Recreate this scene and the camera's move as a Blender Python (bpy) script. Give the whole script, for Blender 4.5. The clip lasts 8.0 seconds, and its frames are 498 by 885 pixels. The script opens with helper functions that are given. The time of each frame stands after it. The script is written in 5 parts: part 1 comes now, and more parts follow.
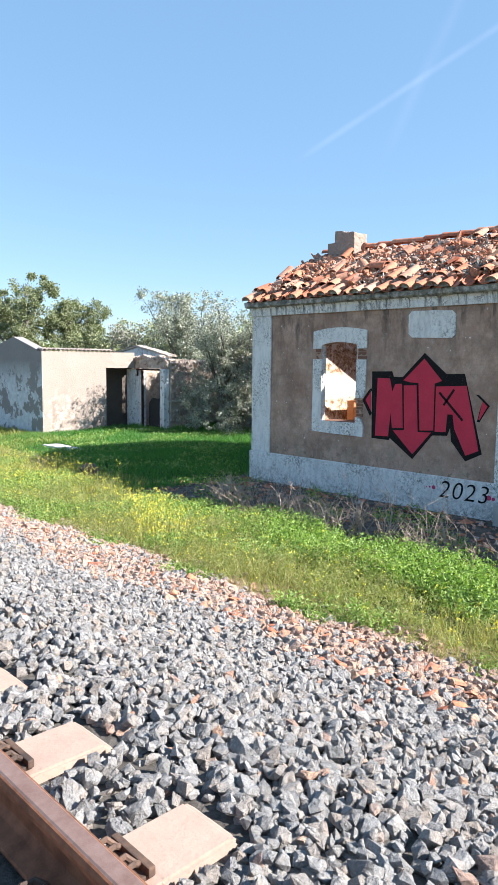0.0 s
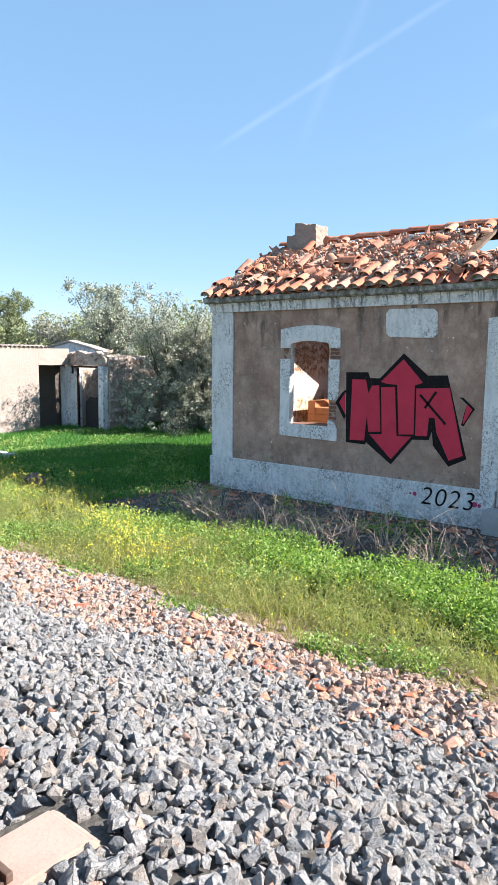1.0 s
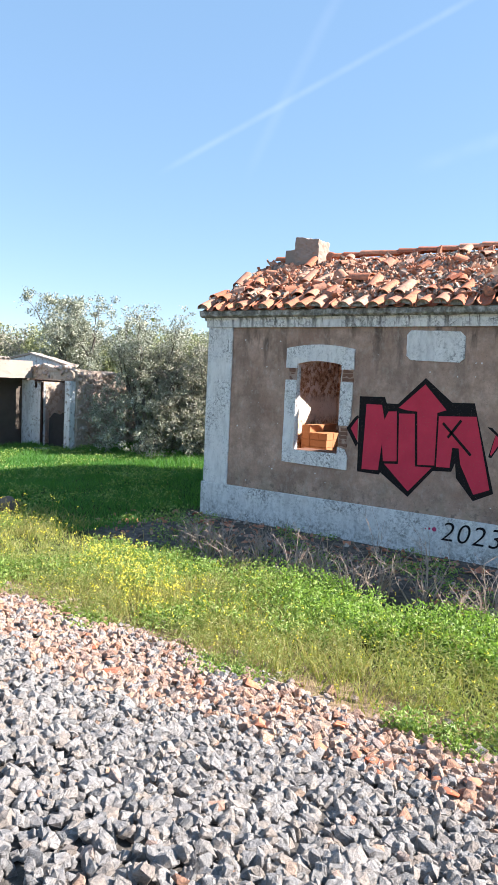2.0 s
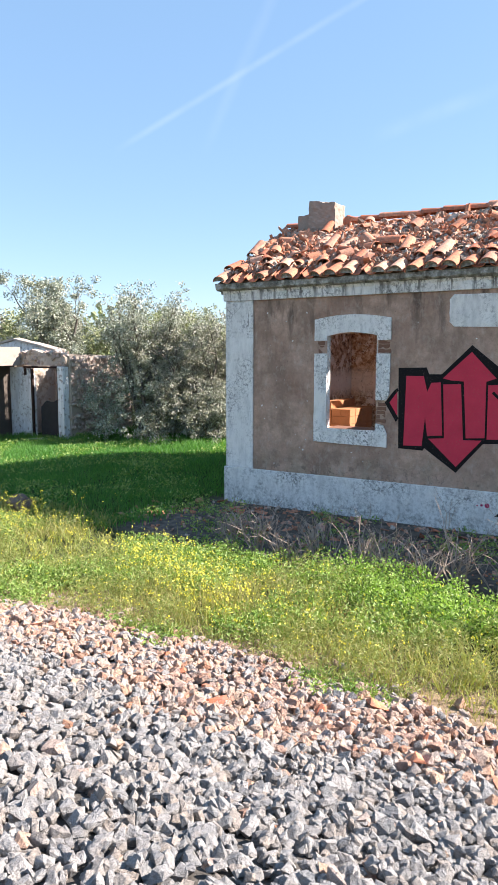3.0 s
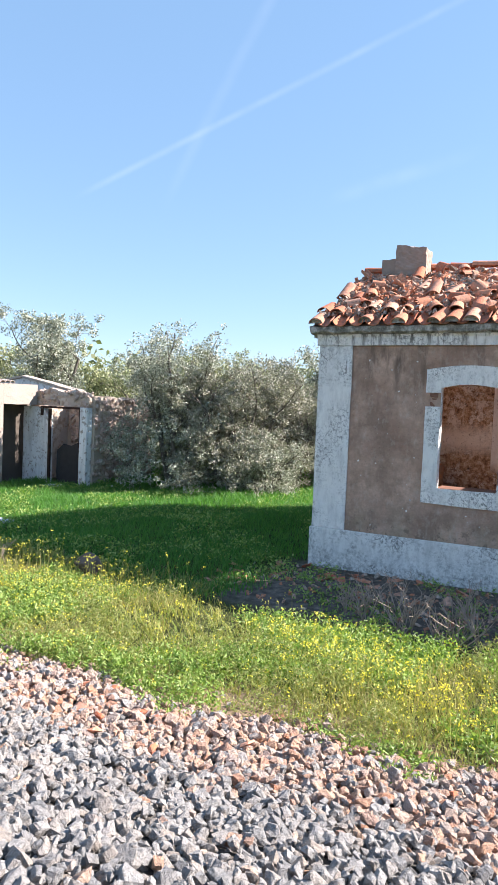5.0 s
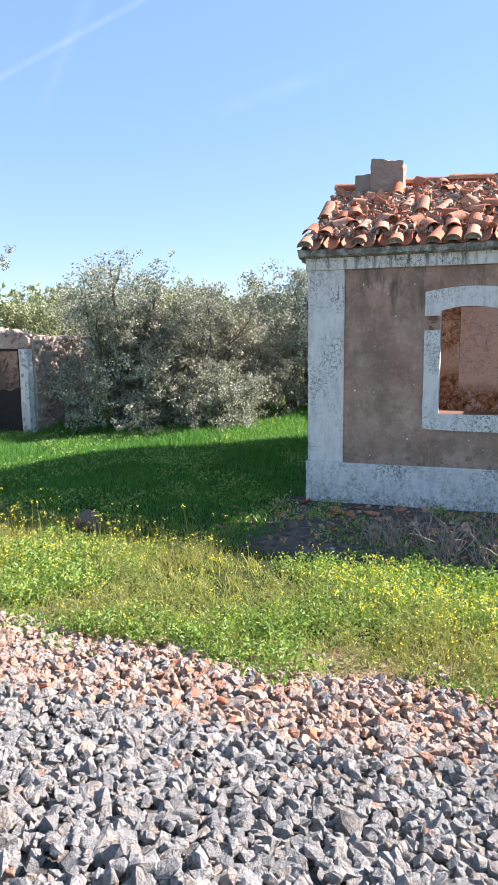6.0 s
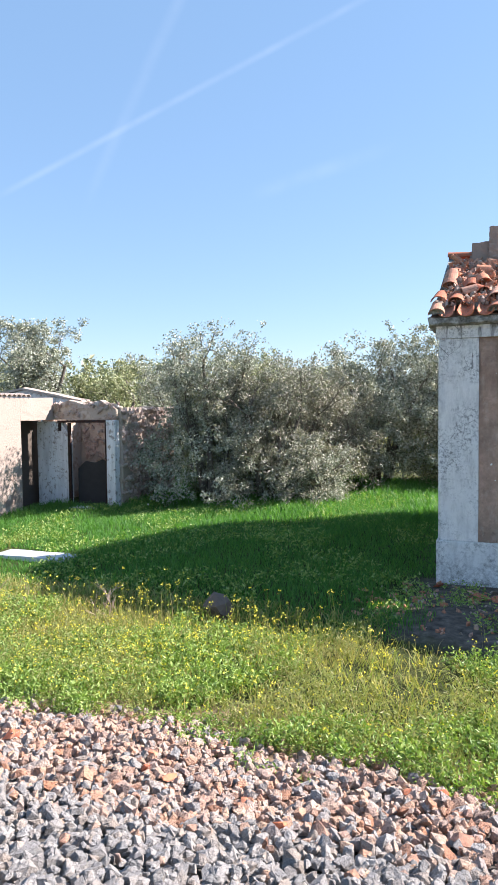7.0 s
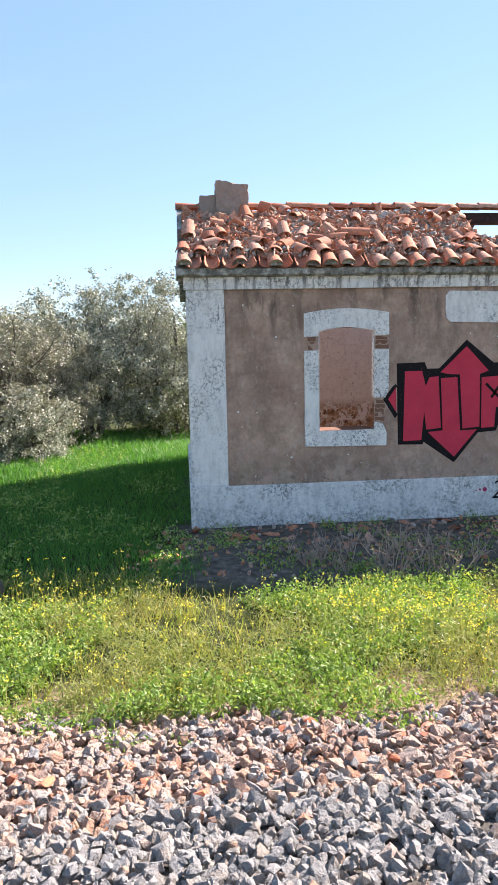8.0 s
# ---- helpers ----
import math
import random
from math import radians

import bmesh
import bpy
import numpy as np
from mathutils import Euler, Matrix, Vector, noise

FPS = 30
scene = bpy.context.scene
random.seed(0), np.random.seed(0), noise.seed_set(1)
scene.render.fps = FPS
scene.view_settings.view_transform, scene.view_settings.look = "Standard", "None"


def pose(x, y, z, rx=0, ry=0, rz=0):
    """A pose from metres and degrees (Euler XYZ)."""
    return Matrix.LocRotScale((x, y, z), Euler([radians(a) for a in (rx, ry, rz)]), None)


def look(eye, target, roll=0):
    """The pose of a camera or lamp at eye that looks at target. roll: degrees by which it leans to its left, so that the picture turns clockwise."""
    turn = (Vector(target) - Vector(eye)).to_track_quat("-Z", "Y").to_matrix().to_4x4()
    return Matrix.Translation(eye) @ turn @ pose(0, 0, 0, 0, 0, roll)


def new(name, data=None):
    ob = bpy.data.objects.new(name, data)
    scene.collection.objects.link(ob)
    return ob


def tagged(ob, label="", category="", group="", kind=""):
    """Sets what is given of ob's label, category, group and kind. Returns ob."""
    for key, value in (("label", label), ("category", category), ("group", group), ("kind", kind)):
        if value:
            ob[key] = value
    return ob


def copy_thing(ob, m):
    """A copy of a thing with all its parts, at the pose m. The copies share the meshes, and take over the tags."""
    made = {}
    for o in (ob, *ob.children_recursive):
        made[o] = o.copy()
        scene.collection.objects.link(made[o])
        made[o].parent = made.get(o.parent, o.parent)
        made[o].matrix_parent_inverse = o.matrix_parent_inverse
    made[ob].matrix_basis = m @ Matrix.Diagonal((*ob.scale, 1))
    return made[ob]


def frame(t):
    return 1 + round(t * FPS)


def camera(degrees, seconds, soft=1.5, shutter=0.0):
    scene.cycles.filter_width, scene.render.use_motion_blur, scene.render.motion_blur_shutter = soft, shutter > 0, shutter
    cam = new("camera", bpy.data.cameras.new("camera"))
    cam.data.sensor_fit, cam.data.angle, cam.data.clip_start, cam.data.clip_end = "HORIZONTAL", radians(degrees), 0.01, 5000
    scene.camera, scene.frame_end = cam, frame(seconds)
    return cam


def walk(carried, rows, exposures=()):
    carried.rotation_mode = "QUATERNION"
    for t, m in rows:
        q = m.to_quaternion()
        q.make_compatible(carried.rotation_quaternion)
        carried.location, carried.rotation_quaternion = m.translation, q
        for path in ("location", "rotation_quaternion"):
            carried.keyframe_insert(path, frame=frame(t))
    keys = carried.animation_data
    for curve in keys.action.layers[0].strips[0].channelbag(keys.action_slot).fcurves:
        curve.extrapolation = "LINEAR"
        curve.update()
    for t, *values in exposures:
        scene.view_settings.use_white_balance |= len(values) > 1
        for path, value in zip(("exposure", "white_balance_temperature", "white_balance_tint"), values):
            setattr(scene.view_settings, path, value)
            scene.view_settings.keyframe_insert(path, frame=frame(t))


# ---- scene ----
cam = camera(40.1, 8.0, soft=1.0)
UNIT = 0.75  # metres to one unit of the plan: the door is 2.0 m high, the sleepers lie 0.6 m apart
PATH = [
    (0, (0.073, -1.429, 2.446), (1.468, -0.014, 2.218), 0.7),
    (0.5, (0.014, -0.817, 2.562), (1.531, 0.471, 2.365), 1.2),
    (1, (0.117, -0.131, 2.593), (1.67, 1.104, 2.344), 0.6),
    (1.2, (0.091, 0.159, 2.569), (1.666, 1.37, 2.336), 0.8),
    (2.3, (0.374, 1.775, 2.507), (2.059, 2.829, 2.291), 2.6),
    (2.5, (0.368, 2.041, 2.494), (2.052, 3.063, 2.152), 2.2),
    (3, (0.474, 2.592, 2.483), (2.171, 3.622, 2.238), 0.1),
    (3.5, (0.418, 3.101, 2.485), (2.208, 3.992, 2.443), 2.5),
    (3.6, (0.42, 3.215, 2.485), (2.187, 4.129, 2.276), 1.7),
    (4, (0.404, 3.682, 2.458), (2.185, 4.574, 2.285), 2.4),
    (4.4, (0.45, 4.239, 2.441), (2.207, 5.18, 2.279), 1.3),
    (4.5, (0.45, 4.389, 2.44), (2.201, 5.348, 2.311), 1.1),
    (4.7, (0.391, 4.712, 2.415), (2.142, 5.669, 2.284), 1.7),
    (5.8, (0.377, 6.406, 2.525), (2.273, 7.029, 2.393), 0.9),
    (5.9, (0.364, 6.563, 2.526), (2.261, 7.139, 2.254), 1.2),
    (6, (0.357, 6.718, 2.526), (2.226, 7.359, 2.214), -0.6),
    (6.5, (0.405, 7.444, 2.512), (2.275, 8.134, 2.357), 0.1),
    (7, (0.483, 8.144, 2.542), (2.335, 8.889, 2.435), -0.7),
    (7.5, (0.469, 8.738, 2.554), (2.456, 8.902, 2.406), -0.3),
    (8, (0.529, 9.359, 2.587), (2.502, 9.175, 2.319), -1.2),
]
walk(cam, [(t, look(Vector(eye) * UNIT, Vector(target) * UNIT, roll)) for t, eye, target, roll in PATH],
     exposures=((0.0, 1.52, 6350, 11), (1.2, 1.59, 6400, 12), (2.5, 1.68, 6700, 15.5), (4.5, 1.66, 6600, 16), (7.0, 1.57, 6550, 18), (7.5, 1.52, 6500, 18.5), (8.0, 1.75, 6850, 19.5)))

# ---- light ----
SUN = Vector((0.75, -1.2, 1.0)).normalized()
world = bpy.data.worlds.new("world")
scene.world = world
world.use_nodes = True
wn, wl = world.node_tree.nodes, world.node_tree.links
wn.clear()
w_out, w_bg, sky = wn.new("ShaderNodeOutputWorld"), wn.new("ShaderNodeBackground"), wn.new("ShaderNodeTexSky")
sky.sky_type, sky.sun_disc = "NISHITA", False
sky.sun_elevation, sky.sun_rotation = math.asin(SUN.z), math.atan2(SUN.x, SUN.y)
sky.air_density, sky.dust_density, sky.ozone_density = 1.0, 0.0, 1.5
w_bg.inputs["Strength"].default_value = 0.0765
coord = wn.new("ShaderNodeTexCoord")
split = wn.new("ShaderNodeSeparateXYZ")
wl.new(coord.outputs["Generated"], split.inputs[0])


def wmath(op, a, b=None):
    n = wn.new("ShaderNodeMath")
    n.operation = op
    for i, v in enumerate((a, b)):
        if v is None:
            continue
        if isinstance(v, (int, float)):
            n.inputs[i].default_value = v
        else:
            wl.new(v, n.inputs[i])
    return n.outputs[0]


def wrange(v, a, b, c, d):
    n = wn.new("ShaderNodeMapRange")
    n.interpolation_type = "SMOOTHSTEP"
    wl.new(v, n.inputs["Value"])
    for key, x in zip(("From Min", "From Max", "To Min", "To Max"), (a, b, c, d)):
        n.inputs[key].default_value = x
    return n.outputs["Result"]


def contrail(normal, width, y_tail, y_head, strength):
    dot = wn.new("ShaderNodeVectorMath")
    dot.operation = "DOT_PRODUCT"
    wl.new(coord.outputs["Generated"], dot.inputs[0])
    dot.inputs[1].default_value = normal
    line = wrange(wmath("ABSOLUTE", dot.outputs["Value"]), 0.0, width, 1.0, 0.0)
    ends = wmath("MULTIPLY", wrange(split.outputs["Y"], y_head, y_head + 0.05, 1.0, 0.0), wrange(split.outputs["Y"], y_tail - 0.1, y_tail, 0.0, 1.0))
    front = wmath("GREATER_THAN", split.outputs["X"], 0.2)
    puff = wn.new("ShaderNodeTexNoise")
    puff.inputs["Scale"].default_value, puff.inputs["Detail"].default_value = 22.0, 5.0
    wl.new(coord.outputs["Generated"], puff.inputs["Vector"])
    return wmath("MULTIPLY", wmath("MULTIPLY", wmath("MULTIPLY", line, ends), wmath("MULTIPLY", front, strength)), wrange(puff.outputs["Fac"], 0.25, 0.7, 0.35, 1.0))


trail = wmath("ADD", wmath("ADD", contrail((0.5247, -0.2373, -0.8175), 0.0065, 0.22, 0.60, 0.06), contrail((0.6138, -0.6674, -0.4217), 0.012, 0.40, 0.51, 0.03)),
              contrail((0.3665, -0.1754, -0.9138), 0.015, 0.24, 0.31, 0.032))
w_mix = wn.new("ShaderNodeMix")
w_mix.data_type = "RGBA"
wl.new(trail, w_mix.inputs[0])
w_mix.inputs[7].default_value = (8.0, 8.4, 8.8, 1)
w_tint = wn.new("ShaderNodeMix")
w_tint.data_type = "RGBA"
w_tint.inputs[0].default_value = 0.55
w_tint.inputs[7].default_value = (1.45, 2.80, 4.45, 1)
wl.new(sky.outputs[0], w_tint.inputs[6])
wl.new(w_tint.outputs[2], w_mix.inputs[6])
wl.new(w_mix.outputs[2], w_bg.inputs["Color"])
wl.new(w_bg.outputs[0], w_out.inputs[0])
sun_data = bpy.data.lights.new("sun", "SUN")
sun_data.energy, sun_data.angle, sun_data.color = 5.0, radians(0.55), (1.0, 0.955, 0.89)
sun = new("sun", sun_data)
sun.matrix_world = look(SUN * 60, (0, 0, 0))


# ---- materials ----
def material(name, rough=0.85, metal=0.0, spec=0.3):
    m = bpy.data.materials.new(name)
    m.use_nodes = True
    b = m.node_tree.nodes["Principled BSDF"]
    b.inputs["Roughness"].default_value, b.inputs["Metallic"].default_value = rough, metal
    b.inputs["Specular IOR Level"].default_value = spec
    return m


class Net:
    """Short hand for the nodes of one material."""

    def __init__(self, m):
        self.m, self.n, self.l = m, m.node_tree.nodes, m.node_tree.links
        self.b = self.n["Principled BSDF"]
        plan = self.n.new("ShaderNodeVectorMath")
        plan.operation, plan.inputs["Scale"].default_value = "SCALE", 1 / UNIT
        self.l.new(self.n.new("ShaderNodeNewGeometry").outputs["Position"], plan.inputs[0])
        self.place = plan.outputs[0]

    def scaled(self, sx, sy, sz):
        n = self.n.new("ShaderNodeMapping")
        n.inputs["Scale"].default_value = (sx, sy, sz)
        self.l.new(self.place, n.inputs["Vector"])
        return n.outputs[0]

    def noise(self, scale, detail=5.0, rough=0.6, vec=None):
        n = self.n.new("ShaderNodeTexNoise")
        n.inputs["Scale"].default_value, n.inputs["Detail"].default_value, n.inputs["Roughness"].default_value = scale, detail, rough
        self.l.new(vec or self.place, n.inputs["Vector"])
        return n.outputs["Fac"]

    def cells(self, scale, vec=None, feature="F1", out="Distance"):
        n = self.n.new("ShaderNodeTexVoronoi")
        n.feature = feature
        n.inputs["Scale"].default_value = scale
        self.l.new(vec or self.place, n.inputs["Vector"])
        return n.outputs[out]

    def ramp(self, v, *stops):
        n = self.n.new("ShaderNodeValToRGB")
        e = n.color_ramp.elements
        while len(e) < len(stops):
            e.new(0.5)
        for el, (p, c) in zip(e, stops):
            el.position = p
            el.color = (c, c, c, 1) if isinstance(c, (int, float)) else (*c, 1)
        self.l.new(v, n.inputs[0])
        return n.outputs[0]

    def mix(self, f, a, b, kind="MIX"):
        n = self.n.new("ShaderNodeMix")
        n.data_type, n.blend_type = "RGBA", kind
        for i, v in ((0, f), (6, a), (7, b)):
            if isinstance(v, (int, float)):
                n.inputs[i].default_value = v
            elif isinstance(v, tuple):
                n.inputs[i].default_value = (*v, 1)
            else:
                self.l.new(v, n.inputs[i])
        return n.outputs[2]

    def axis(self, i):
        n = self.n.new("ShaderNodeSeparateXYZ")
        self.l.new(self.place, n.inputs[0])
        return n.outputs[i]

    def math(self, op, a, b):
        n = self.n.new("ShaderNodeMath")
        n.operation = op
        for i, v in enumerate((a, b)):
            if isinstance(v, (int, float)):
                n.inputs[i].default_value = v
            else:
                self.l.new(v, n.inputs[i])
        return n.outputs[0]

    def span(self, v, a, b, c=0.0, d=1.0):
        n = self.n.new("ShaderNodeMapRange")
        for key, x in zip(("From Min", "From Max", "To Min", "To Max"), (a, b, c, d)):
            n.inputs[key].default_value = x
        self.l.new(v, n.inputs["Value"])
        return n.outputs["Result"]

    def island(self):
        return self.n.new("ShaderNodeNewGeometry").outputs["Random Per Island"]

    def piece(self):
        return self.n.new("ShaderNodeObjectInfo").outputs["Random"]

    def colour(self, c):
        self.l.new(c, self.b.inputs["Base Color"])
        return self

    def bump(self, h, strength=0.4, distance=0.01):
        n = self.n.new("ShaderNodeBump")
        n.inputs["Strength"].default_value, n.inputs["Distance"].default_value = strength, distance
        self.l.new(h, n.inputs["Height"])
        self.l.new(n.outputs[0], self.b.inputs["Normal"])
        return self

    def glow_through(self, amount, tint):
        """Leaves: part of the light passes through."""
        t, mx, out = self.n.new("ShaderNodeBsdfTranslucent"), self.n.new("ShaderNodeMixShader"), self.n["Material Output"]
        src = self.b.inputs["Base Color"].links[0].from_socket
        self.l.new(self.mix(1.0, src, tint, "MULTIPLY"), t.inputs["Color"])
        mx.inputs[0].default_value = amount
        self.l.new(self.b.outputs[0], mx.inputs[1])
        self.l.new(t.outputs[0], mx.inputs[2])
        self.l.new(mx.outputs[0], out.inputs["Surface"])
        return self


def brown_plaster():
    m = material("brown_plaster", 0.92, spec=0.15)
    n = Net(m)
    c = n.ramp(n.noise(1.3, 6, 0.62), (0.34, (0.37, 0.22, 0.16)), (0.50, (0.52, 0.34, 0.255)), (0.66, (0.63, 0.43, 0.33)))
    c = n.mix(n.ramp(n.noise(24, 4), (0.35, 0.0), (0.75, 0.35)), c, (0.29, 0.21, 0.175))
    drip = n.noise(2.6, 5, 0.65, n.scaled(1.0, 1.6, 0.32))
    c = n.mix(n.math("MULTIPLY", n.ramp(drip, (0.47, 0.0), (0.60, 0.9)), n.span(n.axis(2), 2.35, 3.3)), c, (0.065, 0.05, 0.045))
    c = n.mix(n.math("MULTIPLY", n.ramp(n.noise(3.1, 6, 0.7), (0.45, 0.0), (0.62, 0.7)), n.span(n.axis(2), 1.25, 0.5)), c, (0.33, 0.27, 0.19))
    c = n.mix(n.math("MULTIPLY", n.ramp(n.noise(9, 6, 0.7), (0.54, 0.0), (0.60, 0.8)), n.span(n.axis(2), 0.95, 0.5)), c, (0.10, 0.085, 0.07))
    c = n.mix(n.ramp(n.noise(0.7, 3), (0.45, 0.0), (0.65, 0.45)), c, (0.43, 0.30, 0.245))
    c = n.mix(n.ramp(n.noise(2.4, 5, 0.6), (0.50, 0.0), (0.62, 0.55)), c, (0.22, 0.145, 0.11))
    c = n.mix(n.ramp(n.noise(7.5, 8, 0.78), (0.40, 0.0), (0.70, 0.65)), c, (0.24, 0.17, 0.13))
    c = n.mix(n.ramp(n.noise(10, 8, 0.75, n.scaled(1, 1, 0.6)), (0.52, 0.0), (0.70, 0.55)), c, (0.52, 0.43, 0.36))
    c = n.mix(n.ramp(n.noise(38, 6, 0.75), (0.60, 0.0), (0.66, 0.7)), c, (0.15, 0.11, 0.09))
    n.colour(c).bump(n.math("ADD", n.noise(60, 6, 0.7), n.math("MULTIPLY", n.noise(5, 4), 2.0)), 0.5, 0.014)
    return m


def old_whitewash(name, dirt=0.5, base=(0.87, 0.845, 0.81)):
    m = material(name, 0.9, spec=0.15)
    n = Net(m)
    c = n.mix(n.ramp(n.noise(2.2, 5), (0.3, 0.0), (0.75, 0.5)), base, (0.68, 0.67, 0.65))
    spots = n.ramp(n.noise(21, 11, 0.83), (0.515 - 0.03 * dirt, 0.0), (0.565, 0.8))
    zone = n.ramp(n.noise(1.7, 6, 0.7), (0.44 - 0.05 * dirt, 0.0), (0.60, 1.0))
    smear = n.ramp(n.noise(6, 6, 0.7, n.scaled(1, 1.5, 0.5)), (0.45, 0.0), (0.75, 0.6))
    c = n.mix(smear, c, (0.42, 0.41, 0.40))
    c = n.mix(n.math("MULTIPLY", spots, zone), c, (0.13, 0.125, 0.115))
    crack = n.ramp(n.cells(4.2, n.scaled(1, 1, 0.75), "DISTANCE_TO_EDGE"), (0.0, 1.0), (0.012, 0.0))
    c = n.mix(n.math("MULTIPLY", crack, n.ramp(n.noise(1.7, 3), (0.5, 0.0), (0.56, 0.85))), c, (0.09, 0.08, 0.075))
    c = n.mix(n.math("MULTIPLY", n.ramp(n.noise(15, 9, 0.78), (0.47, 0.0), (0.60, 0.7)), n.span(n.axis(2), 0.34, -0.1)), c, (0.14, 0.13, 0.105))
    streak = n.ramp(n.noise(5.5, 5, 0.65, n.scaled(1, 2.2, 0.25)), (0.50, 0.0), (0.60, 0.85))
    c = n.mix(n.math("MULTIPLY", streak, n.span(n.axis(2), 3.30, 3.62)), c, (0.11, 0.10, 0.09))
    n.colour(c).bump(n.math("ADD", n.noise(34, 6, 0.7), n.math("MULTIPLY", spots, -0.7)), 0.45, 0.012)
    return m


def ledge_stone():
    m = material("ledge_stone", 0.93, spec=0.15)
    n = Net(m)
    c = n.ramp(n.noise(9, 7, 0.7), (0.34, (0.085, 0.08, 0.07)), (0.5, (0.25, 0.24, 0.21)), (0.66, (0.55, 0.54, 0.5)))
    n.colour(c).bump(n.noise(40, 6, 0.7), 0.6, 0.015)
    return m


def terracotta():
    m = material("terracotta", 0.85, spec=0.2)
    n = Net(m)
    r = n.math("FRACT", n.math("ADD", n.piece(), n.math("MULTIPLY", n.island(), 3.7)), 0)
    c = n.ramp(r, (0.0, (0.44, 0.12, 0.06)), (0.3, (0.60, 0.19, 0.095)), (0.6, (0.66, 0.26, 0.145)), (0.85, (0.66, 0.36, 0.25)), (1.0, (0.48, 0.18, 0.11)))
    c = n.mix(n.ramp(n.noise(13, 8, 0.75), (0.42, 0.0), (0.64, 0.75)), c, (0.16, 0.11, 0.085))
    c = n.mix(n.ramp(n.noise(45, 4), (0.58, 0.0), (0.66, 0.5)), c, (0.42, 0.40, 0.33))
    n.colour(c).bump(n.noise(70, 5), 0.35, 0.006)
    return m


def rubble_mix():
    m = material("roof_rubble", 0.93, spec=0.12)
    n = Net(m)
    c = n.ramp(n.island(), (0.0, (0.46, 0.18, 0.10)), (0.25, (0.58, 0.23, 0.125)), (0.48, (0.60, 0.32, 0.21)), (0.62, (0.56, 0.42, 0.34)), (0.74, (0.22, 0.16, 0.125)), (0.86, (0.58, 0.47, 0.39)), (1.0, (0.46, 0.155, 0.085)))
    c = n.mix(n.ramp(n.noise(30, 6, 0.7), (0.44, 0.0), (0.64, 0.8)), c, (0.13, 0.115, 0.10))
    n.colour(c).bump(n.noise(80, 5), 0.5, 0.006)
    return m


def stones(name, *cols):
    m = material(name, 0.88, spec=0.25)
    n = Net(m)
    c = n.ramp(n.island(), *[(i / (len(cols) - 1), x) for i, x in enumerate(cols)])
    c = n.mix(n.ramp(n.noise(70, 8, 0.8), (0.42, 0.0), (0.64, 0.55)), c, (0.11, 0.10, 0.095))
    c = n.mix(n.ramp(n.noise(24, 5), (0.52, 0.0), (0.70, 0.4)), c, (0.33, 0.27, 0.22))
    n.colour(c).bump(n.math("ADD", n.noise(190, 5, 0.7), n.math("MULTIPLY", n.noise(38, 4), 3.0)), 0.8, 0.012)
    return m


def greenery(name, cols, through_light=0.35, tint=(1.3, 1.45, 0.6), patch=None):
    m = material(name, 0.48, spec=0.4)
    n = Net(m)
    c = n.ramp(n.island(), *[(i / (len(cols) - 1), x) for i, x in enumerate(cols)])
    if patch:
        c = n.mix(n.ramp(n.noise(0.8, 3), (0.42, 0.0), (0.62, 0.75)), c, patch)
    n.colour(c).glow_through(through_light, tint)
    return m


def ground_cover():
    """Track bed under the stones, verge, bare earth before the house, meadow."""
    m = material("ground_cover", 0.95, spec=0.1)
    n = Net(m)
    x, y = n.axis(0), n.axis(1)
    wob = n.math("MULTIPLY", n.math("SUBTRACT", n.noise(0.9, 4), 0.5), 1.2)
    grass = n.ramp(n.noise(2.5, 6, 0.7), (0.3, (0.022, 0.03, 0.011)), (0.55, (0.055, 0.065, 0.022)), (0.75, (0.13, 0.12, 0.05)))
    soil = n.ramp(n.noise(7, 7, 0.7), (0.3, (0.055, 0.044, 0.036)), (0.55, (0.14, 0.115, 0.095)), (0.8, (0.30, 0.25, 0.21)))
    bed = n.ramp(n.noise(28, 6, 0.7), (0.3, (0.05, 0.046, 0.042)), (0.7, (0.15, 0.135, 0.12)))
    xs = n.math("ADD", x, wob)
    yard = n.math("MULTIPLY", n.math("MULTIPLY", n.span(xs, 7.6, 8.2), n.span(x, 16.2, 15.8)), n.span(n.math("ADD", y, wob), 9.9, 9.3))
    c = n.mix(n.math("MULTIPLY", yard, 1.0), grass, soil)
    sand = n.ramp(n.noise(9, 6, 0.7), (0.3, (0.16, 0.11, 0.07)), (0.7, (0.40, 0.29, 0.19)))
    c = n.mix(n.math("MULTIPLY", n.span(xs, 5.9, 5.3), n.span(x, -6.6, -6.0)), c, sand)
    c = n.mix(n.math("MULTIPLY", n.span(x, 4.9, 4.5), n.span(x, -6.2, -5.7)), c, bed)
    n.colour(c).bump(n.noise(30, 6, 0.7), 0.6, 0.03)
    return m


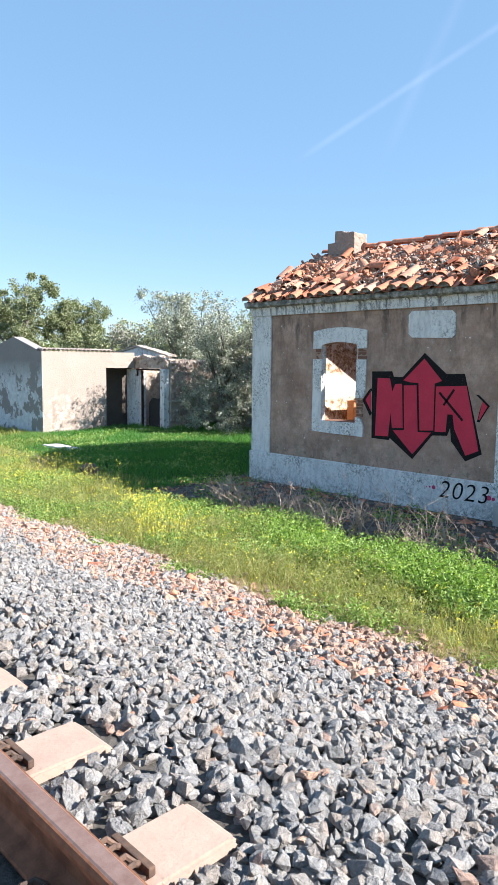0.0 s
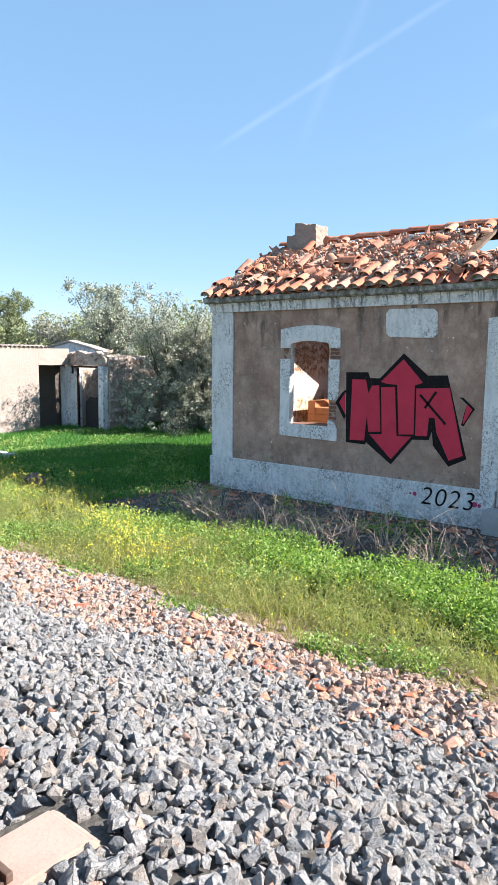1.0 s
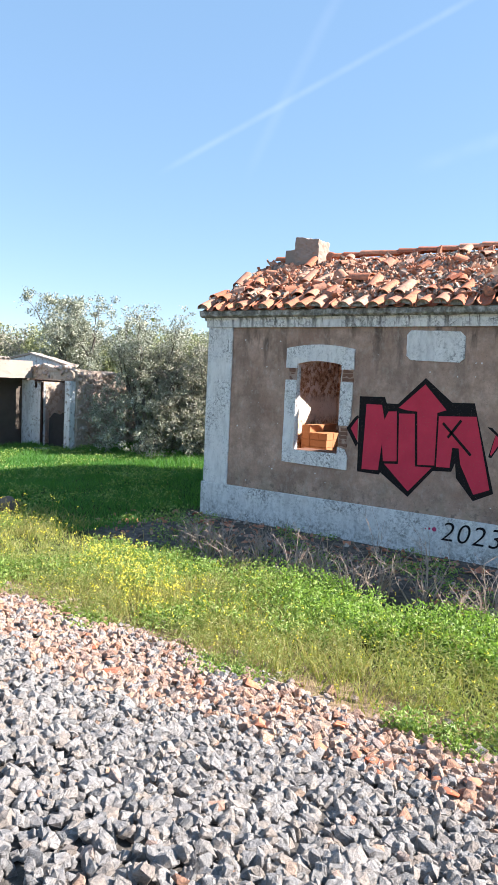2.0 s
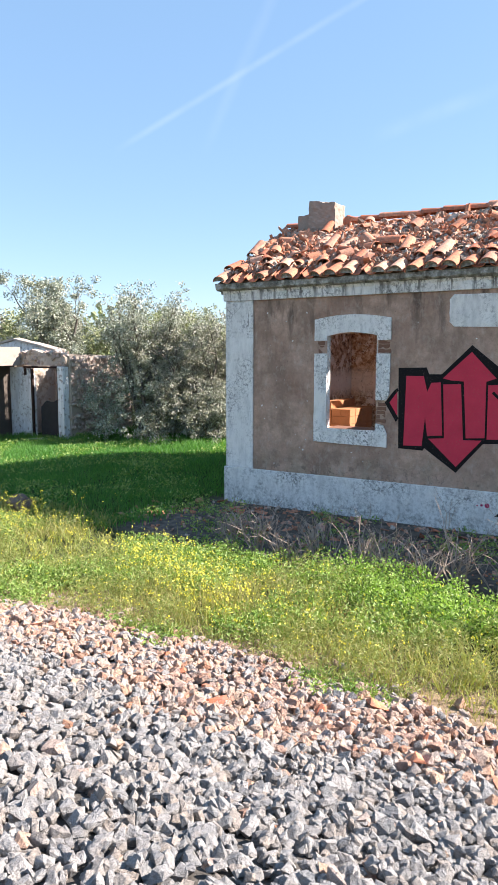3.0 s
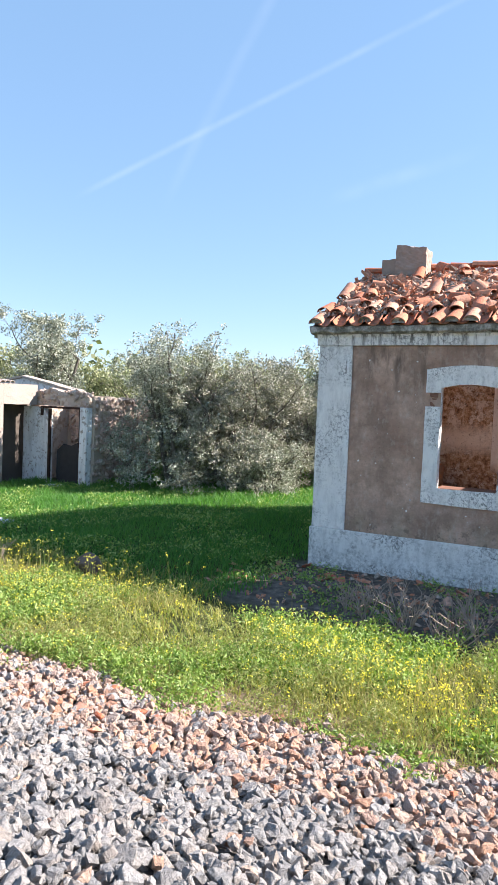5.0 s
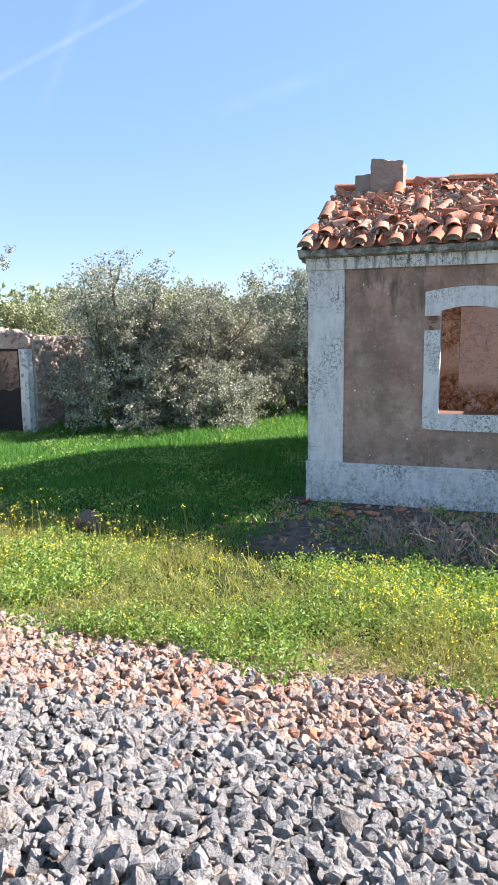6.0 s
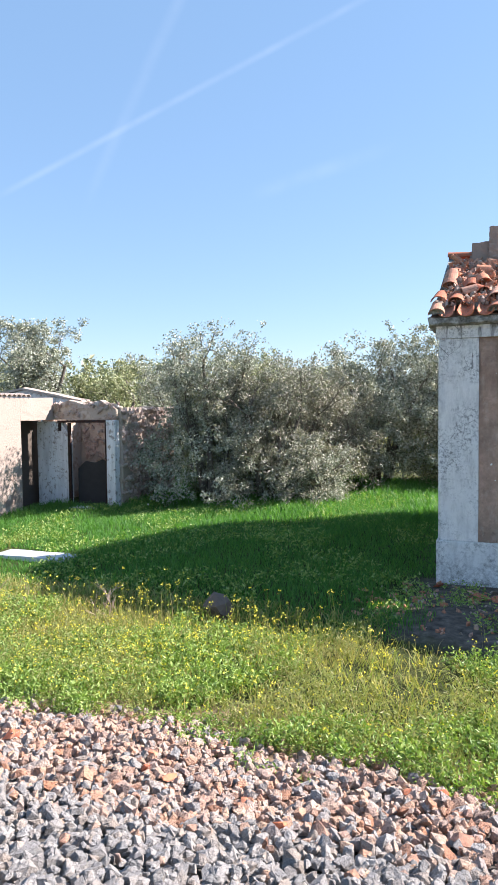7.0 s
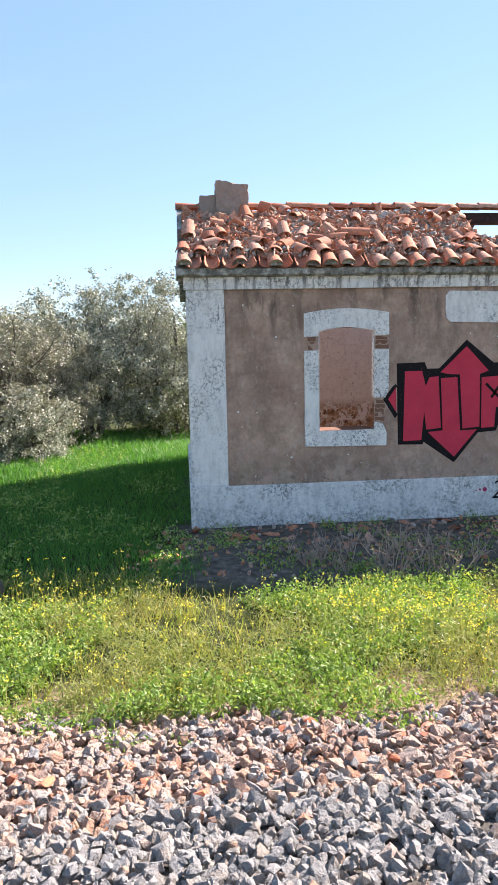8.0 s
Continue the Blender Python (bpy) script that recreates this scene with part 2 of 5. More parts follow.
def inner_plaster(name="inner_plaster", high=(2.05, 2.3), low=(1.85, 1.6), base=((0.80, 0.67, 0.57), (0.90, 0.81, 0.73))):
    m = material(name, 0.93, spec=0.12)
    n = Net(m)
    c = n.ramp(n.noise(1.4, 5), (0.3, base[0]), (0.7, base[1]))
    bare = n.ramp(n.noise(3.6, 9, 0.76), (0.44, 0.0), (0.48, 1.0))
    z = n.math("MAXIMUM", n.span(n.axis(2), *high), n.span(n.axis(2), *low))
    stone = n.ramp(n.noise(8, 8, 0.75), (0.36, (0.06, 0.04, 0.03)), (0.44, (0.33, 0.19, 0.115)), (0.52, (0.56, 0.37, 0.24)), (0.62, (0.80, 0.68, 0.56)))
    c = n.mix(n.math("MULTIPLY", bare, z), c, stone)
    c = n.mix(n.ramp(n.noise(13, 8, 0.75), (0.58, 0.0), (0.63, 0.6)), c, (0.22, 0.13, 0.085))
    n.colour(c).bump(n.math("ADD", n.noise(20, 6, 0.7), n.math("MULTIPLY", bare, -1.0)), 0.6, 0.02)
    return m


def ruin_plaster(name, paint, bare_low, bare_cols):
    m = material(name, 0.93, spec=0.12)
    n = Net(m)
    c = n.mix(n.ramp(n.noise(0.9, 5), (0.35, 0.0), (0.7, 0.5)), paint, tuple(v * 0.8 for v in paint))
    c = n.mix(n.math("MULTIPLY", n.ramp(n.noise(1.9, 7, 0.66), (0.48, 0.0), (0.50, 1.0)), n.span(n.axis(2), bare_low + 0.5, bare_low - 0.3)), c, n.ramp(n.noise(6, 5), (0.4, bare_cols[0]), (0.6, bare_cols[1])))
    c = n.mix(n.ramp(n.noise(14, 6, 0.75), (0.58, 0.0), (0.66, 0.55)), c, (0.16, 0.14, 0.12))
    n.colour(c).bump(n.noise(22, 6, 0.7), 0.5, 0.02)
    return m


def concrete(name, col, rough=0.9):
    m = material(name, rough, spec=0.2)
    n = Net(m)
    c = n.mix(n.ramp(n.noise(5, 6, 0.7), (0.4, 0.0), (0.75, 0.5)), col, tuple(v * 0.62 for v in col))
    c = n.mix(n.ramp(n.noise(60, 4), (0.55, 0.0), (0.75, 0.4)), c, tuple(v * 0.5 for v in col))
    n.colour(c).bump(n.noise(50, 5), 0.3, 0.006)
    return m


def rusty(name, a, b, metal=0.3, rough=0.75):
    m = material(name, rough, metal)
    n = Net(m)
    n.colour(n.ramp(n.noise(11, 6, 0.7), (0.35, a), (0.65, b))).bump(n.noise(90, 4), 0.3, 0.003)
    return m


def spray(name, col):
    m = material(name, 0.75, spec=0.15)
    n = Net(m)
    c = n.mix(n.ramp(n.noise(4, 5), (0.35, 0.0), (0.7, 0.45)), col, tuple(v * 0.72 for v in col))
    c = n.mix(n.ramp(n.noise(45, 5, 0.7), (0.60, 0.0), (0.68, 0.5)), c, (0.22, 0.17, 0.14))
    n.colour(c).bump(n.math("ADD", n.noise(60, 4), n.math("MULTIPLY", n.noise(5, 4), 2.0)), 0.3, 0.01)
    return m


def bark(name, a, b):
    m = material(name, 0.95, spec=0.1)
    n = Net(m)
    n.colour(n.ramp(n.noise(9, 6, 0.7, n.scaled(2, 2, 0.5)), (0.35, a), (0.65, b))).bump(n.noise(30, 5, 0.7, n.scaled(2, 2, 0.5)), 0.7, 0.02)
    return m


M_PLASTER, M_WHITE, M_PLINTH = brown_plaster(), old_whitewash("whitewash", 0.5), old_whitewash("plinth_whitewash", 1.2, (0.85, 0.83, 0.80))
M_LEDGE, M_TILE, M_RUBBLE = ledge_stone(), terracotta(), rubble_mix()
M_GREY = stones("grey_ballast", (0.235, 0.235, 0.23), (0.355, 0.345, 0.335), (0.415, 0.40, 0.385), (0.255, 0.25, 0.25), (0.43, 0.41, 0.39), (0.36, 0.305, 0.26), (0.32, 0.31, 0.30))
M_PINK = stones("pink_ballast", (0.54, 0.34, 0.245), (0.59, 0.43, 0.34), (0.50, 0.40, 0.35), (0.47, 0.22, 0.125), (0.38, 0.36, 0.35), (0.61, 0.44, 0.33), (0.53, 0.30, 0.195), (0.36, 0.26, 0.22))
M_GROUND, M_INNER = ground_cover(), inner_plaster()
M_INNERBACK = inner_plaster("pink_inner_plaster", (3.3, 3.6), (1.5, 1.25), ((0.88, 0.80, 0.76), (0.94, 0.90, 0.87)))
M_BRICK = concrete("orange_brick", (0.44, 0.20, 0.095))
# the second is rubble with the doorway's shade put into its colour
M_OLDBRICK, M_SHADESTONE = concrete("old_brick", (0.22, 0.115, 0.08)), concrete("shaded_rubble", (0.115, 0.095, 0.08))
M_FARWALL = ruin_plaster("pink_ruin_plaster", (0.36, 0.295, 0.255), 1.2, ((0.28, 0.215, 0.18), (0.44, 0.39, 0.345)))
M_GABLE = ruin_plaster("patched_gable_plaster", (0.30, 0.275, 0.26), 2.0, ((0.55, 0.56, 0.57), (0.66, 0.67, 0.68)))
M_RUIN = ruin_plaster("rubble_wall_plaster", (0.46, 0.38, 0.32), 2.9, ((0.34, 0.24, 0.18), (0.55, 0.46, 0.38)))
M_DOOR, M_CONC, M_SLEEPER = concrete("grey_door_paint", (0.54, 0.55, 0.55)), concrete("grey_concrete", (0.42, 0.40, 0.38)), concrete("sleeper_concrete", (0.40, 0.285, 0.23))


def streaked_paint(name, col):
    m = material(name, 0.9, spec=0.2)
    n = Net(m)
    c = n.mix(n.ramp(n.noise(3.5, 6, 0.7, n.scaled(2.2, 2.2, 0.3)), (0.45, 0.0), (0.66, 0.55)), col, tuple(v * 0.5 for v in col))
    c = n.mix(n.ramp(n.noise(9, 7, 0.75), (0.54, 0.0), (0.60, 0.8)), c, (0.24, 0.20, 0.17))
    n.colour(c).bump(n.noise(40, 5), 0.4, 0.01)
    return m


# the second is a near-black that paints the shade inside the gate
M_STREAK, M_GATESHADE = streaked_paint("streaked_grey_paint", (0.74, 0.75, 0.76)), concrete("gate_shade_dark", (0.05, 0.047, 0.047))
M_PINKSTONE = stones("pink_wall_stone", (0.62, 0.44, 0.37), (0.70, 0.55, 0.48), (0.48, 0.33, 0.27), (0.66, 0.58, 0.52), (0.56, 0.40, 0.33))
M_CHIM = concrete("chimney_render", (0.36, 0.275, 0.225))
M_RUST, M_RAILTOP = rusty("rusty_steel", (0.15, 0.06, 0.033), (0.29, 0.125, 0.068)), rusty("worn_rail_steel", (0.30, 0.17, 0.13), (0.42, 0.27, 0.22), 0.6, 0.45)
M_CLIP = rusty("grey_brown_iron", (0.07, 0.05, 0.042), (0.17, 0.105, 0.075))
M_DARKMETAL = rusty("dark_iron", (0.02, 0.014, 0.012), (0.07, 0.035, 0.026))
M_RED, M_BLACK = spray("red_spray_paint", (0.63, 0.048, 0.085)), spray("black_spray_paint", (0.012, 0.010, 0.011))
M_REDDOT = spray("pink_spray_dots", (0.52, 0.06, 0.14))
M_WOOD = rusty("weathered_wood", (0.10, 0.065, 0.045), (0.22, 0.15, 0.105), 0.0, 0.9)
M_BARK, M_TWIG = bark("olive_bark", (0.10, 0.085, 0.07), (0.23, 0.20, 0.17)), bark("dry_twig", (0.30, 0.215, 0.17), (0.50, 0.40, 0.33))
M_LAWN = greenery("lawn_blades", ((0.045, 0.15, 0.032), (0.08, 0.215, 0.05), (0.135, 0.30, 0.068), (0.06, 0.18, 0.042)), 0.45)
M_VERGE = greenery("verge_blades", ((0.32, 0.33, 0.08), (0.20, 0.29, 0.055), (0.42, 0.38, 0.14), (0.26, 0.32, 0.07), (0.48, 0.40, 0.19)), 0.38, (1.2, 1.15, 0.65))
M_WEED = greenery("weed_leaves", ((0.17, 0.27, 0.05), (0.24, 0.35, 0.075), (0.37, 0.45, 0.16), (0.19, 0.31, 0.07), (0.07, 0.12, 0.03)), 0.3)
M_LUSH = greenery("lush_leaves", ((0.20, 0.34, 0.06), (0.28, 0.43, 0.09), (0.42, 0.52, 0.17), (0.12, 0.21, 0.04), (0.05, 0.085, 0.02)), 0.35)
M_FLOWER = greenery("yellow_petals", ((0.85, 0.74, 0.06), (0.88, 0.80, 0.14), (0.80, 0.66, 0.05)), 0.3, (1.1, 1.05, 0.6))
M_OLIVE = greenery("olive_leaves", ((0.24, 0.265, 0.18), (0.38, 0.40, 0.315), (0.55, 0.56, 0.48), (0.28, 0.31, 0.21), (0.10, 0.105, 0.065)), 0.12, (1.1, 1.1, 0.85))
M_GREENBUSH = greenery("broom_leaves", ((0.20, 0.245, 0.11), (0.30, 0.335, 0.16), (0.43, 0.44, 0.26), (0.11, 0.13, 0.06)), 0.16, (1.15, 1.1, 0.7))
M_BROWNBUSH = greenery("brownish_leaves", ((0.29, 0.28, 0.21), (0.24, 0.255, 0.17), (0.43, 0.41, 0.35), (0.13, 0.12, 0.085)), 0.15, (1.1, 1.1, 0.75))
M_OAK = greenery("oak_leaves", ((0.16, 0.19, 0.10), (0.21, 0.235, 0.125), (0.28, 0.29, 0.17), (0.13, 0.15, 0.08)), 0.25)


# ---- mesh helpers ----
def part(name, bm, mat, parent=None, label=""):
    """Links a bmesh or a ready mesh as one object under a thing or a part."""
    if isinstance(bm, bmesh.types.BMesh):
        me = bpy.data.meshes.new(name)
        bmesh.ops.recalc_face_normals(bm, faces=bm.faces)
        bm.to_mesh(me)
        bm.free()
    else:
        me = bm
    if mat and not me.materials:
        me.materials.append(mat)
    ob = new(name, me)
    ob.parent = parent
    if label:
        ob["label"] = label
    return ob


def tri_mesh(name, verts, tris, mat):
    me = bpy.data.meshes.new(name)
    verts, tris = np.asarray(verts, dtype=np.float32), np.asarray(tris, dtype=np.int32)
    me.vertices.add(len(verts))
    me.vertices.foreach_set("co", verts.ravel())
    me.loops.add(tris.size)
    me.loops.foreach_set("vertex_index", tris.ravel())
    me.polygons.add(len(tris))
    me.polygons.foreach_set("loop_start", np.arange(0, tris.size, 3, dtype=np.int32))
    me.update(calc_edges=True)
    me.shade_flat()
    me.materials.append(mat)
    return me


def empty(name, x=0.0, y=0.0, z=0.0):
    ob = new(name)
    ob.location = (x, y, z)
    ob.empty_display_size = 0.2
    return ob


def box(bm, x0, x1, y0, y1, z0, z1, bevel=0.0):
    r = bmesh.ops.create_cube(bm, size=1.0)
    bmesh.ops.scale(bm, vec=(x1 - x0, y1 - y0, z1 - z0), verts=r["verts"])
    bmesh.ops.translate(bm, vec=((x0 + x1) / 2, (y0 + y1) / 2, (z0 + z1) / 2), verts=r["verts"])
    if bevel:
        edges = list({e for v in r["verts"] for e in v.link_edges})
        bmesh.ops.bevel(bm, geom=edges, offset=bevel, segments=2, affect="EDGES", profile=0.6)
    return bm


def prism_x(bm, yz, x0, x1):
    """An outline in y, z drawn out along x."""
    a = [bm.verts.new((x0, y, z)) for y, z in yz]
    b = [bm.verts.new((x1, y, z)) for y, z in yz]
    bm.faces.new(a)
    bm.faces.new(b[::-1])
    for i in range(len(yz)):
        j = (i + 1) % len(yz)
        bm.faces.new((a[j], a[i], b[i], b[j]))
    bm.normal_update()
    return bm


def prism_y(bm, xz, y0, y1):
    a = [bm.verts.new((x, y0, z)) for x, z in xz]
    b = [bm.verts.new((x, y1, z)) for x, z in xz]
    bm.faces.new(a)
    bm.faces.new(b[::-1])
    for i in range(len(xz)):
        j = (i + 1) % len(xz)
        bm.faces.new((a[j], a[i], b[i], b[j]))
    bm.normal_update()
    return bm


def rough_edges(bm, cuts, amount, scale=6.0):
    """Cuts long edges and shifts the points, for crumbled outlines."""
    bmesh.ops.triangulate(bm, faces=[f for f in bm.faces if len(f.verts) > 4])
    bmesh.ops.subdivide_edges(bm, edges=[e for e in bm.edges if e.calc_length() > cuts], cuts=4, use_grid_fill=True)
    for v in bm.verts:
        v.co += amount * noise.noise_vector(v.co * scale)
    return bm


def arc(y0, y1, z, rise, n=10):
    return [(y0 + (y1 - y0) * i / n, z + rise * (1 - (2 * i / n - 1) ** 2)) for i in range(n + 1)]


rng = np.random.default_rng(7)


def turned(n):
    """n random turns as 3 x 3 matrices."""
    q = rng.normal(size=(n, 4))
    q /= np.linalg.norm(q, axis=1)[:, None]
    w, x, y, z = q.T
    return np.stack([np.stack([1 - 2 * (y * y + z * z), 2 * (x * y - z * w), 2 * (x * z + y * w)], -1),
                     np.stack([2 * (x * y + z * w), 1 - 2 * (x * x + z * z), 2 * (y * z - x * w)], -1),
                     np.stack([2 * (x * z - y * w), 2 * (y * z + x * w), 1 - 2 * (x * x + y * y)], -1)], 1)


def stone_shapes(count, points):
    out = []
    for _ in range(count):
        bm = bmesh.new()
        corner = np.array([[i, j, k] for i in (-1, 1) for j in (-1, 1) for k in (-1, 1)], float)
        p = corner * rng.uniform(0.25, 0.95, size=(8, 3)) * rng.uniform(0.7, 1.1, size=(1, 3))
        q = rng.normal(size=(points - 8, 3))
        p = np.concatenate([p, q / np.linalg.norm(q, axis=1)[:, None] * rng.uniform(0.85, 1.15, size=(points - 8, 1))])
        for c in p:
            bm.verts.new(c)
        r = bmesh.ops.convex_hull(bm, input=bm.verts)
        bmesh.ops.delete(bm, geom=[v for v in bm.verts if not v.link_faces], context="VERTS")
        bmesh.ops.triangulate(bm, faces=bm.faces)
        bmesh.ops.recalc_face_normals(bm, faces=bm.faces)
        bm.verts.index_update()
        out.append((np.array([v.co for v in bm.verts]), np.array([[v.index for v in f.verts] for f in bm.faces])))
        bm.free()
    return out


def settled(n, tilt):
    """n turns about the upright, each leaning by about tilt degrees."""
    a, b, c = rng.uniform(0, 2 * np.pi, n), np.radians(rng.normal(0, tilt, n)), np.radians(rng.normal(0, tilt, n))
    o, i = np.zeros(n), np.ones(n)
    about = lambda rows: np.stack([np.stack(r, -1) for r in rows], 1)
    rz = about(((np.cos(a), -np.sin(a), o), (np.sin(a), np.cos(a), o), (o, o, i)))
    rx = about(((i, o, o), (o, np.cos(b), -np.sin(b)), (o, np.sin(b), np.cos(b))))
    ry = about(((np.cos(c), o, np.sin(c)), (o, i, o), (-np.sin(c), o, np.cos(c))))
    return rx @ ry @ rz


def scatter_stones(shapes, places, size, flat=(1, 1, 0.75), tilt=None):
    """Verts and triangles of stones of the given sizes at the given places."""
    vs, ts, base = [], [], 0
    pick = rng.integers(0, len(shapes), len(places))
    for k, (v, t) in enumerate(shapes):
        sel = pick == k
        n = int(sel.sum())
        if not n:
            continue
        stretch = rng.uniform(0.65, 1.25, size=(n, 1, 3)) * np.array(flat)
        p = np.einsum("nij,nvj->nvi", turned(n) if tilt is None else settled(n, tilt), v[None] * stretch) * size[sel][:, None, None] + places[sel][:, None, :]
        vs.append(p.reshape(-1, 3))
        ts.append((t[None] + (base + np.arange(n) * len(v))[:, None, None]).reshape(-1, 3))
        base += n * len(v)
    return np.concatenate(vs), np.concatenate(ts)


# ---- ground ----
PROFILE_X = (-40, -9, -5.8, -2.9, -2.2, 1.75, 2.2, 3.0, 3.5, 4.0, 4.5, 5.0, 5.8, 8.0, 10.9, 13.0, 15.5, 20.0, 40.0)
PROFILE_Z = (-0.3, -0.1, -0.1, 0.60, 0.74, 0.755, 0.70, 0.45, 0.31, 0.18, 0.10, 0.02, -0.05, -0.05, -0.09, 0.06, 0.14, 0.22, 0.3)


def lie(x, y):
    """The ground's height."""
    x, y = np.asarray(x, float), np.asarray(y, float)
    z = np.interp(x, PROFILE_X, PROFILE_Z)
    side = np.clip((y - 9.8) / 2.2, 0, 1) * (x > 7.9)
    z = z * (1 - side) + np.interp(x, (7.9, 9.5, 11.5, 15.5, 20.0, 40.0), (-0.02, 0.05, 0.13, 0.16, 0.22, 0.3)) * side
    calm = np.clip((y - 15.0) / 3.0, 0, 1) * np.clip((x - 9) / 3, 0, 1)
    z = z * (1 - calm) + np.minimum(z, 0.24) * calm
    wave = 0.03 * np.sin(1.7 * x + 0.6 * y) * np.sin(0.9 * y - 0.7 * x) + 0.02 * np.sin(3.1 * y + 1.3 * x)
    return z + wave * np.clip((x - 5.2) / 1.5, 0, 1) * np.clip((x - 10.9) ** 2, 0.15, 1)


def steps(lo, hi, step, reach):
    mid = list(np.arange(lo, hi + 1e-6, step))
    out, d = [], step
    x = mid[-1]
    while x < reach:
        d *= 1.45
        x += d
        out.append(x)
    left, d, x = [], step, mid[0]
    while x > -reach:
        d *= 1.45
        x -= d
        left.append(x)
    return np.array(left[::-1] + mid + out)


gx, gy = steps(-6, 22, 0.2, 2600), steps(-6, 24, 0.25, 2600)
GX, GY = np.meshgrid(gx, gy, indexing="ij")
GZ = lie(GX, GY)
idx = np.arange(GX.size).reshape(GX.shape)
quad = np.stack([idx[:-1, :-1], idx[1:, :-1], idx[1:, 1:], idx[:-1, 1:]], -1).reshape(-1, 4)
ground = part("ground", tri_mesh("ground", np.stack([GX, GY, GZ], -1).reshape(-1, 3), np.concatenate([quad[:, [0, 1, 2]], quad[:, [0, 2, 3]]]), M_GROUND), None)
ground.data.shade_smooth()
tagged(ground, "meadow and bare earth falling from the railway bank", "ground", kind="structure")

# ---- house ----
FX, END, FAR_END = 10.74, 9.26, -3.3
BACK = 15.76
house = tagged(empty("house", 13.25, 3.0, 0.0), "abandoned railway house with brown plaster, white trim and collapsing tiled roof", "house")
house.matrix_basis = Matrix.Identity(4)

WIN = (6.47, 7.33, 1.33, 2.84)
DOOR = (2.25, 3.36, 0.30, 3.0)
bm = bmesh.new()
loops = ([(FAR_END, -0.3), (END, -0.3), (END, 3.66), (FAR_END, 3.66)],
         [(WIN[1], WIN[2]), (WIN[0], WIN[2])] + arc(WIN[0], WIN[1], WIN[3], 0.06),
         [(DOOR[1], DOOR[2]), (DOOR[0], DOOR[2])] + arc(DOOR[0], DOOR[1], DOOR[3], 0.06))
rim = []
for pts in loops:
    vs = [bm.verts.new((FX, y, z)) for y, z in pts]
    rim += [bm.edges.new((vs[i], vs[(i + 1) % len(vs)])) for i in range(len(vs))]
bmesh.ops.triangle_fill(bm, use_beauty=True, use_dissolve=False, edges=rim, normal=(-1, 0, 0))
r = bmesh.ops.extrude_face_region(bm, geom=list(bm.faces))
bmesh.ops.translate(bm, vec=(0.42, 0, 0), verts=[g for g in r["geom"] if isinstance(g, bmesh.types.BMVert)])
for vtx in bm.verts:
    if vtx.co.x > FX + 0.4 and WIN[0] - 0.01 < vtx.co.y < WIN[1] + 0.01 and 1.0 < vtx.co.z < 3.1:
        vtx.co.y = 6.90 + (vtx.co.y - 6.90) * 1.75
part("front_wall", bm, M_PLASTER, house, "brown cement plaster, stained and chipped")

gable = [(FX + 0.42, -0.3), (BACK - 0.36, -0.3), (BACK - 0.36, 3.66), (13.25, 5.00), (FX + 0.42, 3.66)]
bm = bmesh.new()
prism_y(bm, gable, END - 0.38, END)
part("gable_wall", bm, M_WHITE, house, "whitewashed end wall")
bm = bmesh.new()
prism_y(bm, gable, FAR_END, FAR_END + 0.38)
part("gable_wall", bm, M_WHITE, house)
bm = bmesh.new()
box(bm, BACK - 0.36, BACK, FAR_END, END, -0.3, 3.66)
part("back_wall", bm, M_PLASTER, house)
# plaster inside
bm = bmesh.new()
prism_y(bm, [(FX + 0.44, 0.3), (BACK - 0.385, 0.3), (BACK - 0.385, 3.60), (13.25, 4.92), (FX + 0.44, 3.60)], END - 0.405, END - 0.384)
part("inner_plaster", bm, M_INNER, house, "peeling beige plaster")
bm = bmesh.new()
box(bm, BACK - 0.383, BACK - 0.363, 7.202, END - 0.41, 0.3, 3.62)
part("inner_plaster", bm, M_INNER, house, "peeling beige plaster over rubble")
bm = bmesh.new()
box(bm, BACK - 0.383, BACK - 0.363, FAR_END + 0.4, 7.198, 0.3, 3.62)
part("inner_plaster", bm, M_INNERBACK, house, "pinkish plaster, bare and brown low down")
bm = bmesh.new()
box(bm, FX + 0.44, BACK - 0.39, 4.15, 4.40, 0.3, 3.5)
part("partition_wall", rough_edges(bm, 0.5, 0.03), M_INNER, house, "peeling beige partition")
bm = bmesh.new()
box(bm, FX + 0.43, BACK - 0.365, FAR_END + 0.385, END - 0.385, 0.0, 0.42)
part("floor_slab", bm, M_CONC, house)

# plinth, corner pilasters, cornice
bm = bmesh.new()
box(bm, FX - 0.06, FX, DOOR[1] + 0.02, END + 0.055, -0.3, 0.545, 0.012)
part("plinth", rough_edges(bm, 0.8, 0.008), M_PLINTH, house, "dirty whitewashed plinth")
bm = bmesh.new()
box(bm, FX - 0.06, FX, FAR_END - 0.05, DOOR[0] - 0.02, -0.3, 0.545, 0.012)
part("plinth", bm, M_PLINTH, house)
bm = bmesh.new()
box(bm, FX + 0.002, BACK, END, END + 0.055, -0.3, 0.545, 0.012)
part("plinth", bm, M_PLINTH, house)
bm = bmesh.new()
box(bm, FX - 0.03, FX, 8.73, END + 0.028, 0.547, 3.47, 0.01)
part("pilaster", rough_edges(bm, 0.6, 0.006), M_WHITE, house, "cracked white corner pilaster")
bm = bmesh.new()
box(bm, FX + 0.002, FX + 0.5, END, END + 0.028, 0.547, 3.47, 0.01)
part("pilaster", bm, M_WHITE, house)
